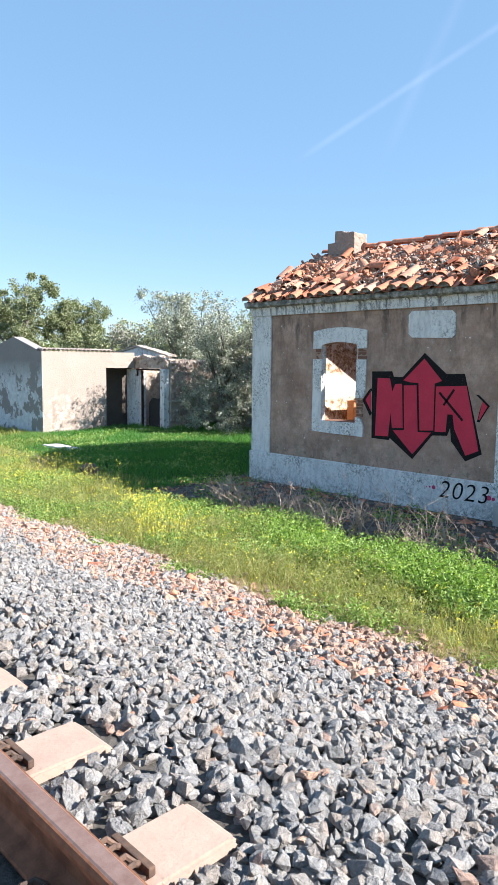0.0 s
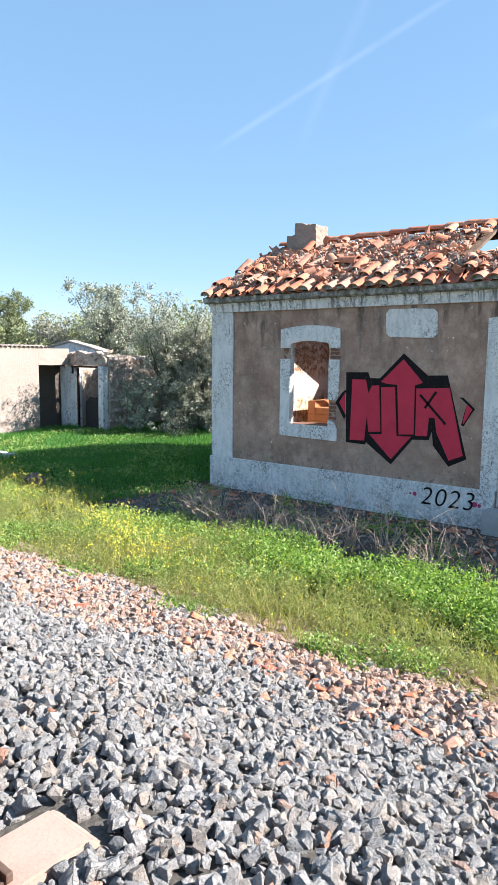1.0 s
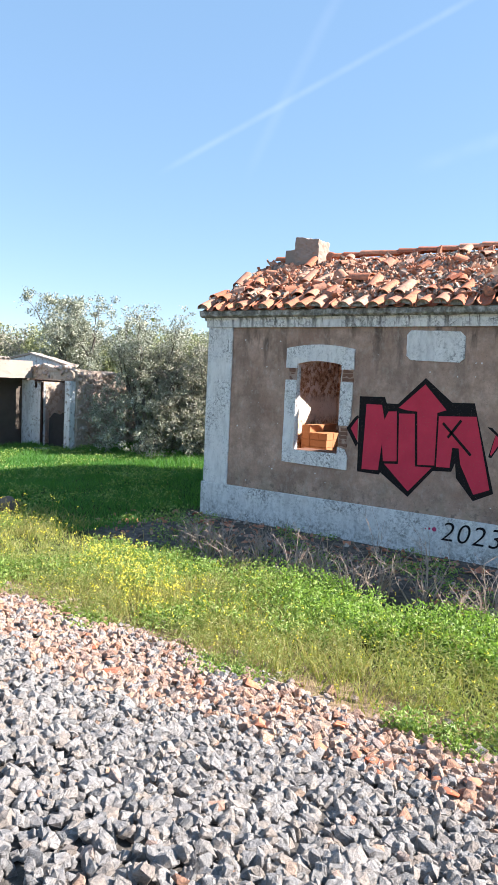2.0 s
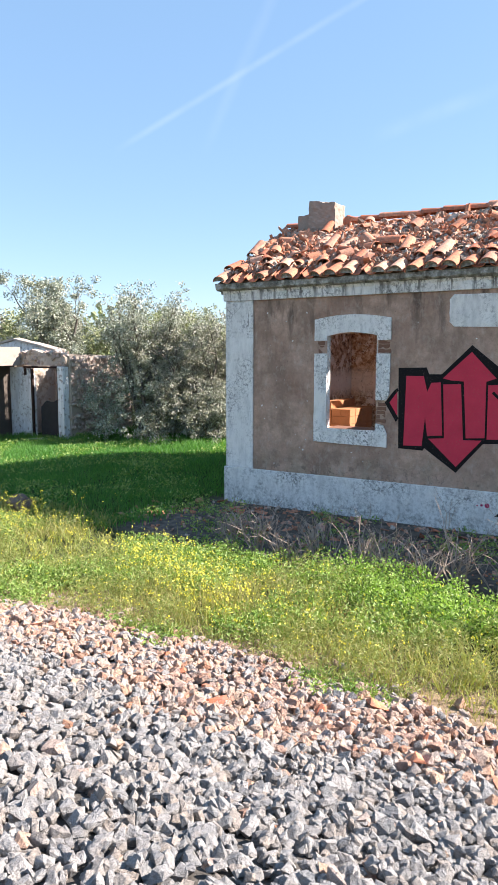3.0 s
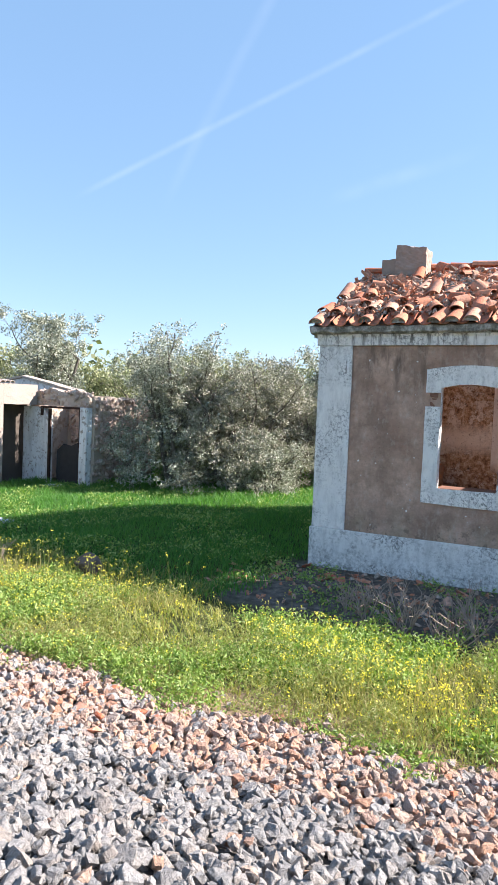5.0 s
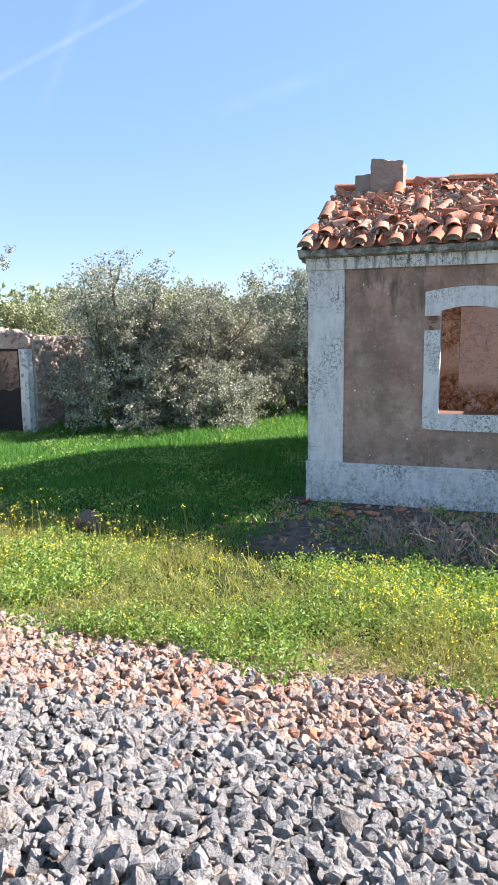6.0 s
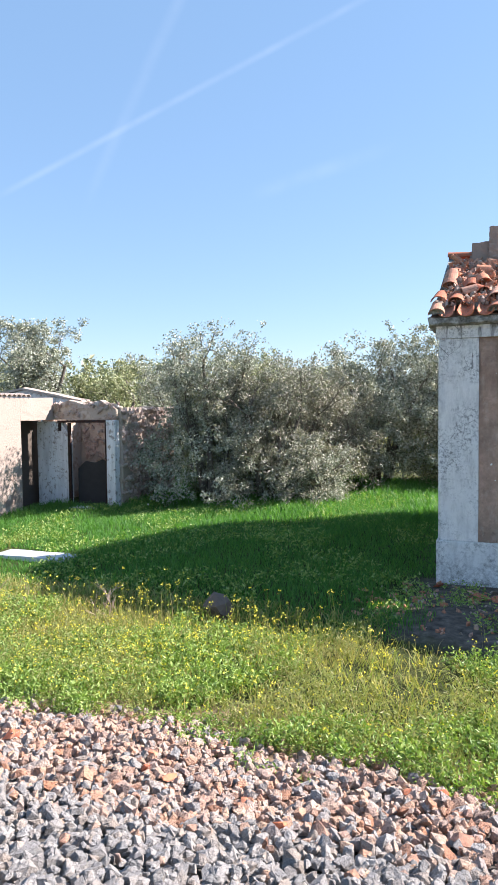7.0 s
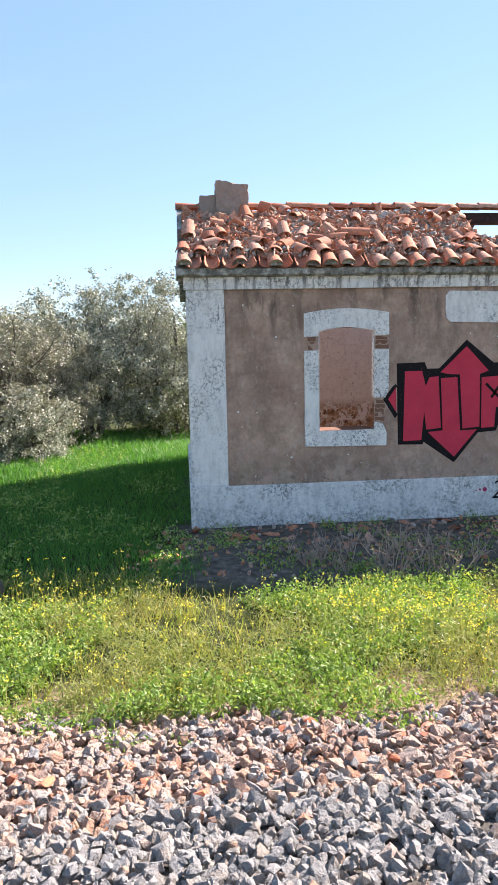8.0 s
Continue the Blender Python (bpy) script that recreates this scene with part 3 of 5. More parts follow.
for y0, y1 in ((7.02, END + 0.06), (4.75, 7.015), (FAR_END, 4.745)):
    bm = bmesh.new()
    prism_y(bm, [(FX + 0.01, 3.475), (FX - 0.05, 3.475), (FX - 0.06, 3.60), (FX - 0.085, 3.645), (FX + 0.01, 3.645)], y0, y1)
    part("cornice", rough_edges(bm, 0.5, 0.006), M_WHITE, house, "white cornice band with dark stains")
    bm = bmesh.new()
    prism_y(bm, [(FX + 0.3, 3.648), (FX - 0.11, 3.648), (FX - 0.16, 3.675), (FX - 0.16, 3.76), (FX + 0.3, 3.86)], y0, y1 + (0.10 if y1 > 9 else 0))
    part("ledge", rough_edges(rough_edges(bm, 0.5, 0.012, 5.0), 0.08, 0.022, 11.0), M_LEDGE, house, "lichen-grey cornice ledge")
bm = bmesh.new()
prism_y(bm, [(FX - 0.02, 3.60), (FX + 0.6, 3.60), (13.25, 4.95), (BACK, 3.66), (BACK + 0.1, 3.75), (13.25, 5.12), (FX - 0.05, 3.78)], END + 0.002, END + 0.13)
part("verge_band", rough_edges(bm, 0.4, 0.01), M_LEDGE, house, "grey gable coping")


# window with its surround
window = part("window", bmesh.new(), M_WHITE, house, "empty window hole without sash")


def ring(name, pts, x0, x1, mat, parent, label=""):
    b = bmesh.new()
    prism_x(b, pts, x0, x1)
    return part(name, rough_edges(b, 0.25, 0.006, 8.0), mat, parent, label)


OUT = (6.25, 7.55, 1.10, 3.11)
ring("surround", [(WIN[1] - 0.005, 1.37), (OUT[1], 1.365), (OUT[1], 1.62), (OUT[1], 2.56), (WIN[1] - 0.005, 2.56)], FX - 0.03, FX, M_WHITE, window, "white stone-like surround, chipped")
ring("surround", [(OUT[0] + 0.05, 1.83), (WIN[0] + 0.005, 1.83), (WIN[0] + 0.005, 2.56), (OUT[0], 2.56), (OUT[0], 1.95)], FX - 0.03, FX, M_WHITE, window)
ring("surround", [(OUT[0] + 0.03, 1.09), (OUT[1], 1.11), (OUT[1], 1.36), (WIN[1], 1.37), (WIN[1] - 0.005, 1.345), (WIN[0] + 0.005, 1.345), (WIN[0], 1.46), (OUT[0] + 0.09, 1.44), (OUT[0] + 0.03, 1.30)], FX - 0.03, FX, M_WHITE, window)
ring("surround", arc(WIN[0], WIN[1], WIN[3], 0.06) + [(WIN[1], 2.77), (OUT[1], 2.77)] + arc(OUT[0], OUT[1], OUT[3], 0.07)[::-1] + [(OUT[0], 2.77), (WIN[0], 2.77)], FX - 0.03, FX, M_WHITE, window)
# plaster of the reveals, and the bricks laid bare where shutters hung
bm = bmesh.new()
box(bm, FX + 0.005, FX + 0.10, WIN[1] - 0.012, WIN[1] + 0.004, WIN[2], WIN[3])
part("reveal", rough_edges(bm, 0.3, 0.004), M_WHITE, window)
bm = bmesh.new()
box(bm, FX + 0.005, FX + 0.10, WIN[0] - 0.004, WIN[0] + 0.012, 1.86, WIN[3])
part("reveal", rough_edges(bm, 0.3, 0.004), M_WHITE, window)
bm = bmesh.new()
box(bm, FX - 0.01, FX + 0.44, WIN[0] - 0.004, WIN[1] + 0.004, WIN[2] - 0.01, WIN[2] + 0.018, 0.004)
part("sill", rough_edges(bm, 0.3, 0.006), M_OLDBRICK, window, "worn brown sill")
for y0, y1, z0, k in ((6.25, 6.45, 2.575, 3), (7.37, 7.49, 2.575, 3), (6.30, 6.46, 1.475, 5), (7.38, 7.50, 1.50, 2)):
    for i in range(k):
        bm = bmesh.new()
        j = 0.02 * math.sin(7.3 * i + y0)
        box(bm, FX - (0.034 if y0 == 7.38 else 0.014) + abs(j) * 0.6, FX + 0.10, y0 + max(0, j), y1 + min(0, j), z0 + 0.066 * i, z0 + 0.066 * i + 0.055, 0.006)
        part("brick", rough_edges(bm, 0.05, 0.016, 14), M_OLDBRICK, window, "old red-brown brick laid bare")

# doorway with its surround
door = part("doorway", bmesh.new(), M_WHITE, house, "open doorway without leaf")
ring("surround", [(DOOR[1] - 0.005, 0.55), (3.62, 0.55), (3.62, 3.0), (DOOR[1] - 0.005, 3.0)], FX - 0.035, FX, M_WHITE, door, "white door surround, cracked")
ring("surround", [(2.0, 0.55), (DOOR[0] + 0.005, 0.55), (DOOR[0] + 0.005, 3.0), (2.0, 3.0)], FX - 0.035, FX, M_WHITE, door)
ring("surround", arc(DOOR[0], DOOR[1], DOOR[3] + 0.003, 0.06) + [(DOOR[1], 3.003), (3.62, 3.003)] + arc(2.0, 3.62, 3.22, 0.06)[::-1] + [(2.0, 3.003)], FX - 0.035, FX, M_WHITE, door)
bm = bmesh.new()
box(bm, FX + 0.003, FX + 0.40, DOOR[1] - 0.014, DOOR[1] + 0.002, DOOR[2], DOOR[3])
part("reveal", bm, M_WHITE, door)
bm = bmesh.new()
box(bm, FX - 0.35, FX - 0.002, DOOR[0] - 0.1, DOOR[1] + 0.1, -0.2, 0.28, 0.015)
part("step", rough_edges(bm, 0.4, 0.01), M_CONC, door, "grey stone doorstep")

# plaque field
bm = bmesh.new()
c, pts = 0.07, []
for (y, z), (sy, sz) in zip(((5.37, 3.42), (4.45, 3.40), (4.44, 2.93), (5.36, 2.95)), ((-1, -1), (1, -1), (1, 1), (-1, 1))):
    pts += [(y, z + sz * c), (y + sy * c, z)] if sy * sz > 0 else [(y + sy * c, z), (y, z + sz * c)]
prism_x(bm, pts, FX - 0.016, FX)
part("plaque", rough_edges(bm, 0.12, 0.008, 14), M_WHITE, house, "blank whitewashed name panel with clipped corners")

# chips that show white in the plaster
chip_shapes = stone_shapes(4, 10)
n = 90
cy, cz = rng.uniform(3.7, 8.7, n), rng.uniform(0.6, 3.4, n)
keep = ~((cy > 6.2) & (cy < 7.6) & (cz > 1.05) & (cz < 3.2)) & ~((cy > 3.85) & (cy < 6.35) & (cz > 0.8) & (cz < 2.7)) & ~((cy > 4.4) & (cy < 5.4) & (cz > 2.9))
pl = np.stack([np.full(n, FX - 0.001), cy, cz], -1)[keep]
v, t = scatter_stones(chip_shapes, pl, rng.uniform(0.006, 0.02, len(pl)))
v[:, 0] = FX - 0.001 + (v[:, 0] - FX) * 0.15
tagged(part("plaster_chips", tri_mesh("plaster_chips", v, t, M_WHITE), None, house, "small pale chips in the plaster"), kind="stuff")


# graffiti: flat paint, black under red
graffiti = part("graffiti", bmesh.new(), M_RED, house, "red spray-painted block letters and arrows outlined in black")


def paint(name, outlines, x, mat, label=""):
    b = bmesh.new()
    for o in outlines:
        prism_x(b, o, x, FX + 0.002)
    bmesh.ops.triangulate(b, faces=b.faces)
    return part(name, b, mat, graffiti, label)


BLACK = [(6.12, 2.34), (5.68, 2.35), (5.64, 2.25), (5.45, 2.25), (5.02, 2.68), (4.58, 2.32), (4.24, 2.33), (3.87, 1.0), (4.16, 0.85), (4.44, 1.17), (4.47, 1.40),
         (4.52, 1.26), (4.81, 1.24), (5.19, 0.78), (5.68, 1.12), (5.70, 1.08), (6.09, 1.09)]
paint("shadow_outline", [BLACK], FX - 0.004, M_BLACK, "black outline")
LETTER = [(5.99, 2.22), (5.72, 2.22), (5.66, 1.98), (5.60, 2.12), (5.46, 2.13), (5.41, 1.33), (5.64, 1.31), (5.68, 1.60), (5.72, 1.15), (6.01, 1.14)]
DOWN = [(5.42, 2.10), (5.16, 2.11), (5.10, 1.28), (4.83, 1.29), (5.19, 0.87), (5.62, 1.27), (5.38, 1.29)]
UP = [(5.43, 2.19), (5.02, 2.58), (4.66, 2.20), (4.80, 2.15), (4.79, 1.33), (5.06, 1.31), (5.12, 2.15), (5.30, 2.16)]
LAST = [(4.77, 2.10), (4.20, 2.13), (3.93, 1.05), (4.16, 0.95), (4.39, 1.39), (4.43, 1.63), (4.53, 1.63), (4.55, 1.32), (4.76, 1.31)]
for o in (LETTER, DOWN, UP, LAST):
    paint("red_fill", [o], FX - 0.008, M_RED)
for a, b in (((4.70, 2.0), (4.24, 1.54)), ((4.42, 2.06), (4.61, 1.78))):
    d = Vector((b[0] - a[0], b[1] - a[1])).normalized() * 0.02
    paint("black_stroke", [[(a[0] - d.y, a[1] + d.x), (a[0] + d.y, a[1] - d.x), (b[0] + d.y, b[1] - d.x), (b[0] - d.y, b[1] + d.x)]], FX - 0.012, M_BLACK)
paint("black_tip", [[(6.13, 2.03), (6.19, 1.98), (6.30, 1.83), (6.33, 1.80), (6.14, 1.50), (6.10, 1.56), (6.25, 1.80), (6.11, 1.99)]], FX - 0.004, M_BLACK)
paint("red_tip", [[(6.13, 1.97), (6.25, 1.80), (6.12, 1.60)]], FX - 0.007, M_RED)
paint("black_tip", [[(4.03, 1.99), (3.96, 1.98), (3.77, 1.81), (3.82, 1.74), (3.94, 1.53), (3.985, 1.54), (3.93, 1.78), (3.90, 1.88)]], FX - 0.004, M_BLACK)
paint("red_tip", [[(3.90, 1.88), (3.81, 1.80), (3.94, 1.57), (3.96, 1.58)]], FX - 0.007, M_RED)
for y, z, r in ((4.70, 0.34, 0.035), (4.78, 0.34, 0.018), (4.84, 0.33, 0.012), (3.68, 0.30, 0.045), (3.60, 0.29, 0.03)):
    paint("red_dot", [[(y + r * math.cos(a * 0.7), z + r * math.sin(a * 0.7)) for a in range(9)]], FX - 0.066, M_REDDOT)
font = bpy.data.curves.new("year", "FONT")
font.body, font.size, font.extrude, font.space_character, font.offset, font.shear = "2023", 0.43, 0.002, 1.1, -0.004, 0.2
text_ob = new("year", font)
text_me = bpy.data.meshes.new_from_object(text_ob.evaluated_get(bpy.context.evaluated_depsgraph_get()))
bpy.data.objects.remove(text_ob)
text_me.transform(Matrix.Translation((FX - 0.0655, 4.61, 0.19)) @ Matrix(((0, 0, -1, 0), (-1, 0, 0, 0), (0, 1, 0, 0), (0, 0, 0, 1))))
part("year", text_me, M_BLACK, graffiti, "black handwritten-like year 2023")

# ---- roof ----
EAVE, RIDGE = Vector((FX - 0.16, 0, 3.78)), Vector((13.25, 0, 5.10))
DOWNHILL = (EAVE - RIDGE).normalized()
SLOPE = (RIDGE - EAVE).length
UPN = Vector((DOWNHILL.z, 0, -DOWNHILL.x))
UPN = UPN if UPN.z > 0 else -UPN


def on_roof(s, y, lift=0.0):
    """A place on the front slope, s metres up from the eave."""
    p = EAVE - DOWNHILL * s + UPN * lift
    return Vector((p.x, y, p.z))


roof = part("roof", bmesh.new(), M_WOOD, house, "collapsing tiled roof with a hole")
HOLE = (4.35, 1.2)
bm = bmesh.new()
for s0, s1, y0, y1 in ((0.03, SLOPE - 0.05, HOLE[0], END + 0.12), (0.03, 1.15, HOLE[1], HOLE[0] - 0.002), (0.03, SLOPE - 0.05, FAR_END, HOLE[1] - 0.002)):
    a = [on_roof(s, 0, l) for s, l in ((s0, -0.06), (s1, -0.06), (s1, -0.01), (s0, -0.01))]
    prism_y(bm, [(p.x, p.z) for p in a], y0, y1)
part("boarding", bm, M_WOOD, roof)
for y0, y1 in ((6.5, END + 0.05), (FAR_END, 1.0)):
    bm = bmesh.new()
    prism_y(bm, [(13.3, 5.03), (BACK + 0.15, 3.74), (BACK + 0.15, 3.80), (13.3, 5.09)], y0, y1)
    part("back_slope", bm, M_TILE, roof, "rear tiled slope, half fallen in")
bm = bmesh.new()
box(bm, 13.14, 13.36, FAR_END + 0.2, END - 0.1, 4.83, 5.02, 0.01)
part("ridge_beam", bm, M_DARKMETAL, roof, "dark ridge beam")
for y in (3.9, 2.6, 5.6, 7.0):
    for side in (1, -1):
        bm = bmesh.new()
        a, b = (13.25, 4.93), (13.25 - side * 2.55, 3.62)
        prism_y(bm, [(a[0], a[1] - 0.12), a, b, (b[0], b[1] - 0.12)], y - 0.05, y + 0.05)
        if y > HOLE[0] or side < 0:
            part("rafter", bm, M_WOOD, roof)


def tile_mesh(name, length, r0, r1, thick=0.014, bend=10, stopped=False):
    """A barrel tile along x, its hump upwards, with thickness."""
    b = bmesh.new()
    rows = []
    for x, r in ((0.0, r0), (length, r1)):
        out = [b.verts.new((x, r * math.cos(math.pi * i / bend), 0.82 * r * math.sin(math.pi * i / bend))) for i in range(bend + 1)]
        inn = [b.verts.new((x, (r - thick) * math.cos(math.pi * i / bend), 0.82 * (r - thick) * math.sin(math.pi * i / bend))) for i in range(bend + 1)]
        rows.append((out, inn))
    (o0, i0), (o1, i1) = rows
    for i in range(bend):
        b.faces.new((o0[i], o0[i + 1], o1[i + 1], o1[i]))
        b.faces.new((i0[i + 1], i0[i], i1[i], i1[i + 1]))
        b.faces.new((o0[i + 1], o0[i], i0[i], i0[i + 1]))
        b.faces.new((o1[i], o1[i + 1], i1[i + 1], i1[i]))
    for k in (0, bend):
        b.faces.new((o0[k], o1[k], i1[k], i0[k]))
    if stopped:
        q = r0 - thick * 0.6
        plug = [b.verts.new((0.025 + 0.01 * math.sin(2.3 * i), q * math.cos(math.pi * i / bend), 0.82 * q * math.sin(math.pi * i / bend))) for i in range(bend + 1)]
        b.faces.new(plug).material_index = 1
    me = bpy.data.meshes.new(name)
    bmesh.ops.recalc_face_normals(b, faces=b.faces)
    b.to_mesh(me)
    b.free()
    me.materials.append(M_TILE)
    me.materials.append(M_LEDGE)
    return me


EAVE_TILE = tile_mesh("tile", 0.44, 0.118, 0.088, stopped=True)
TILE, RIDGE_TILE, HALF_TILE = tile_mesh("tile", 0.44, 0.118, 0.088), tile_mesh("ridge_tile", 0.46, 0.13, 0.115), tile_mesh("half_tile", 0.22, 0.112, 0.10)
ALONG = Matrix((-DOWNHILL, Vector((0, 1, 0)), UPN)).transposed().to_4x4()
if ALONG.to_3x3().determinant() < 0:
    ALONG = Matrix((-DOWNHILL, Vector((0, -1, 0)), UPN)).transposed().to_4x4()


def lay(me, s, y, lift, yaw=0.0, tip=0.0, roll=0.0, parent=None, name="tile"):
    ob = new(name, me)
    ob.parent = parent or roof
    ob.matrix_basis = Matrix.Translation(on_roof(s, y, lift)) @ ALONG @ pose(0, 0, 0, roll, tip, yaw)
    return ob


tr = random.Random(5)
y = END + 0.04
while y > 0.4:
    gap = 7.55 < y < 7.75 or 6.62 < y < 6.85 or tr.random() < 0.12
    if not gap:
        calm = 0.2 if y > END - 0.3 else 1.0
        lay(EAVE_TILE, -0.07 + tr.uniform(-0.06, 0.04), y, 0.03 + tr.uniform(0, 0.02), calm * tr.gauss(0, 6), calm * tr.gauss(0, 2), calm * tr.gauss(0, 6))
    if tr.random() < 0.75:
        lay(TILE, 0.30 + tr.uniform(-0.05, 0.06), y + tr.uniform(-0.03, 0.03), 0.06 + tr.uniform(0, 0.03), tr.gauss(0, 9), tr.gauss(0, 4), tr.gauss(0, 9))
    lay(TILE, -0.02 + tr.uniform(-0.02, 0.02), y - 0.132, 0.085, tr.gauss(0, 2), 0, 180)
    y -= 0.264
# upper rows, more disturbed
for row in range(2, 8):
    y = END - 0.05
    while y > 3.3:
        s = 0.36 * row + tr.uniform(-0.08, 0.08)
        open_air = y < HOLE[0] + 0.1 and s > 1.05
        order = 0.85 if row >= 7 else (0.32 if row < 3 else 0.11)
        if s < SLOPE - 0.52 and not open_air and tr.random() < order and not (7.95 < y < 9.0 and s > 2.2):
            wild = 6 if row >= 7 else 20
            lay(TILE if tr.random() < 0.7 else HALF_TILE, s, y, 0.05 + tr.uniform(0, 0.05), tr.gauss(0, wild), tr.gauss(0, wild * 0.3), tr.gauss(0, wild * 0.8))
        y -= 0.25
y = END + 0.15
while y > 0.3:
    ob = new("ridge_tile", RIDGE_TILE)
    ob.parent = roof
    ob.matrix_basis = Matrix.Translation((13.25 + tr.uniform(-0.015, 0.015), y, 5.12 + tr.uniform(-0.01, 0.015))) @ pose(0, 0, 0, 0, 2, -90 + tr.gauss(0, 2))
    y -= 0.40
for _ in range(40):
    s, y = tr.uniform(0.5, SLOPE - 0.5), tr.uniform(3.4, END - 0.1)
    if not (y < HOLE[0] + 0.1 and s > 1.0) and not (7.95 < y < 9.0 and s > 2.2):
        lay(HALF_TILE, s, y, 0.09 + tr.uniform(0, 0.05), tr.uniform(0, 360), tr.gauss(0, 14), tr.choice((0, 0, 180)) + tr.gauss(0, 25), name="half_tile")
# one long loose tile lying across, as it has slid
lay(RIDGE_TILE, 1.05, 6.35, 0.13, 78, 0, 10)
lay(TILE, 0.9, 6.75, 0.12, 60, 8, 15)
# broken pieces and mortar over the boards
shard = stone_shapes(8, 11)
N = 17000
ry, rs = rng.uniform(3.2, END + 0.03, N), rng.uniform(0.26, SLOPE - 0.22, N)
dense = (rng.random(N) < 0.35 + 0.65 * np.exp(-((rs - 1.6) / 0.9) ** 2)) & ~((ry < HOLE[0] + 0.15) & (rs > 1.0)) & ~((ry > 8.1) & (ry < 8.8) & (rs > 2.45))
ry, rs = ry[dense], rs[dense]
lift = rng.uniform(0.02, 0.12, len(ry)) * np.clip((SLOPE - rs) / 0.8, 0.3, 1)
base = np.array([list(on_roof(s, yy, l)) for s, yy, l in zip(rs, ry, lift)])
v, t = scatter_stones(shard, base, rng.gamma(2.4, 0.0118, len(base)) + 0.010, (1.5, 1.0, 0.42))
tagged(part("tile_rubble", tri_mesh("tile_rubble", v, t, M_RUBBLE), None, roof, "broken tiles and mortar lumps"), kind="stuff")

# grey lumps of old mortar among the tiles
N = 300
ry, rs = np.concatenate([rng.uniform(3.4, END - 0.1, N // 2), rng.normal(4.9, 0.6, N - N // 2)]), rng.uniform(0.35, SLOPE - 0.45, N)
keep = ~((ry < HOLE[0] + 0.15) & (rs > 1.0)) & (ry > 3.3) & ~((ry > 8.1) & (ry < 8.8) & (rs > 2.3))
base = np.array([list(on_roof(s, yy, 0.08)) for s, yy in zip(rs[keep], ry[keep])])
v, t = scatter_stones(shard, base, rng.uniform(0.035, 0.085, len(base)), (1.2, 1.1, 0.75))
tagged(part("mortar_rubble", tri_mesh("mortar_rubble", v, t, M_LEDGE), None, roof, "grey lichen-covered mortar lumps"), kind="stuff")

# chimney
chimney = part("chimney", bmesh.new(), M_CHIM, house, "stub of a brick chimney without cap")
bm = bmesh.new()
box(bm, 12.74, 13.22, 8.14, 8.70, 4.5, 5.42, 0.012)
for vtx in bm.verts:
    if vtx.co.z > 5:
        vtx.co.z += 0.09 * max(0, (vtx.co.y - 8.45) / 0.25)
part("chimney_shaft", rough_edges(rough_edges(bm, 0.2, 0.02, 5), 0.09, 0.02, 13), M_CHIM, chimney, "brown rendered stack, broken top")
bm = bmesh.new()
box(bm, 12.85, 13.2, 8.70, 8.98, 4.7, 5.27, 0.01)
part("stub", rough_edges(bm, 0.2, 0.015, 8), M_CHIM, chimney)

# bricks stacked in the room
pile = tagged(empty("brick_stack"), "orange hollow bricks stacked on the floor inside", "bricks")
bm = bmesh.new()
box(bm, -0.15, 0.15, -0.10, 0.10, 0.0, 0.145, 0.006)
BRICK = bpy.data.meshes.new("brick")
bm.to_mesh(BRICK)
bm.free()
BRICK.materials.append(M_BRICK)
for k in range(8):
    for i in range(4):
        for j in range(3):
            if k == 7 and j < 2:
                continue
            ob = new("brick", BRICK)
            ob.parent = pile
            ob.matrix_basis = pose(13.35 + 0.305 * i + tr.uniform(-0.01, 0.01), 8.05 + 0.205 * j, 0.42 + 0.15 * k, 0, 0, tr.gauss(0, 1.5))

# ---- track ----
RAIL_Z, FIRST, SPACING = 0.798, 0.315, 0.805
for name, xr in (("rail", 1.075), ("rail", -1.245)):
    rail = tagged(empty(name), "rusty steel rail with a worn running band on concrete sleepers", "rail")
    outline = [(0.093, 0), (0.093, 0.016), (0.028, 0.038), (0.0105, 0.06), (0.0105, 0.135), (0.045, 0.158), (0.048, 0.186), (0.037, 0.202)]
    outline = outline + [(-a, b) for a, b in outline[::-1]]
    bm = bmesh.new()
    prism_y(bm, [(xr + a, RAIL_Z + b) for a, b in outline], -14, 40)
    bmesh.ops.bevel(bm, geom=[e for e in bm.edges if e.calc_length() > 10], offset=0.004, segments=1, affect="EDGES")
    part("rail_body", bm, M_RUST, rail)
    bm = bmesh.new()
    prism_y(bm, [(xr - 0.034, RAIL_Z + 0.2005), (xr + 0.034, RAIL_Z + 0.2005), (xr + 0.026, RAIL_Z + 0.2065), (xr - 0.026, RAIL_Z + 0.2065)], -14, 40)
    part("running_band", bm, M_RAILTOP, rail, "smooth worn band")

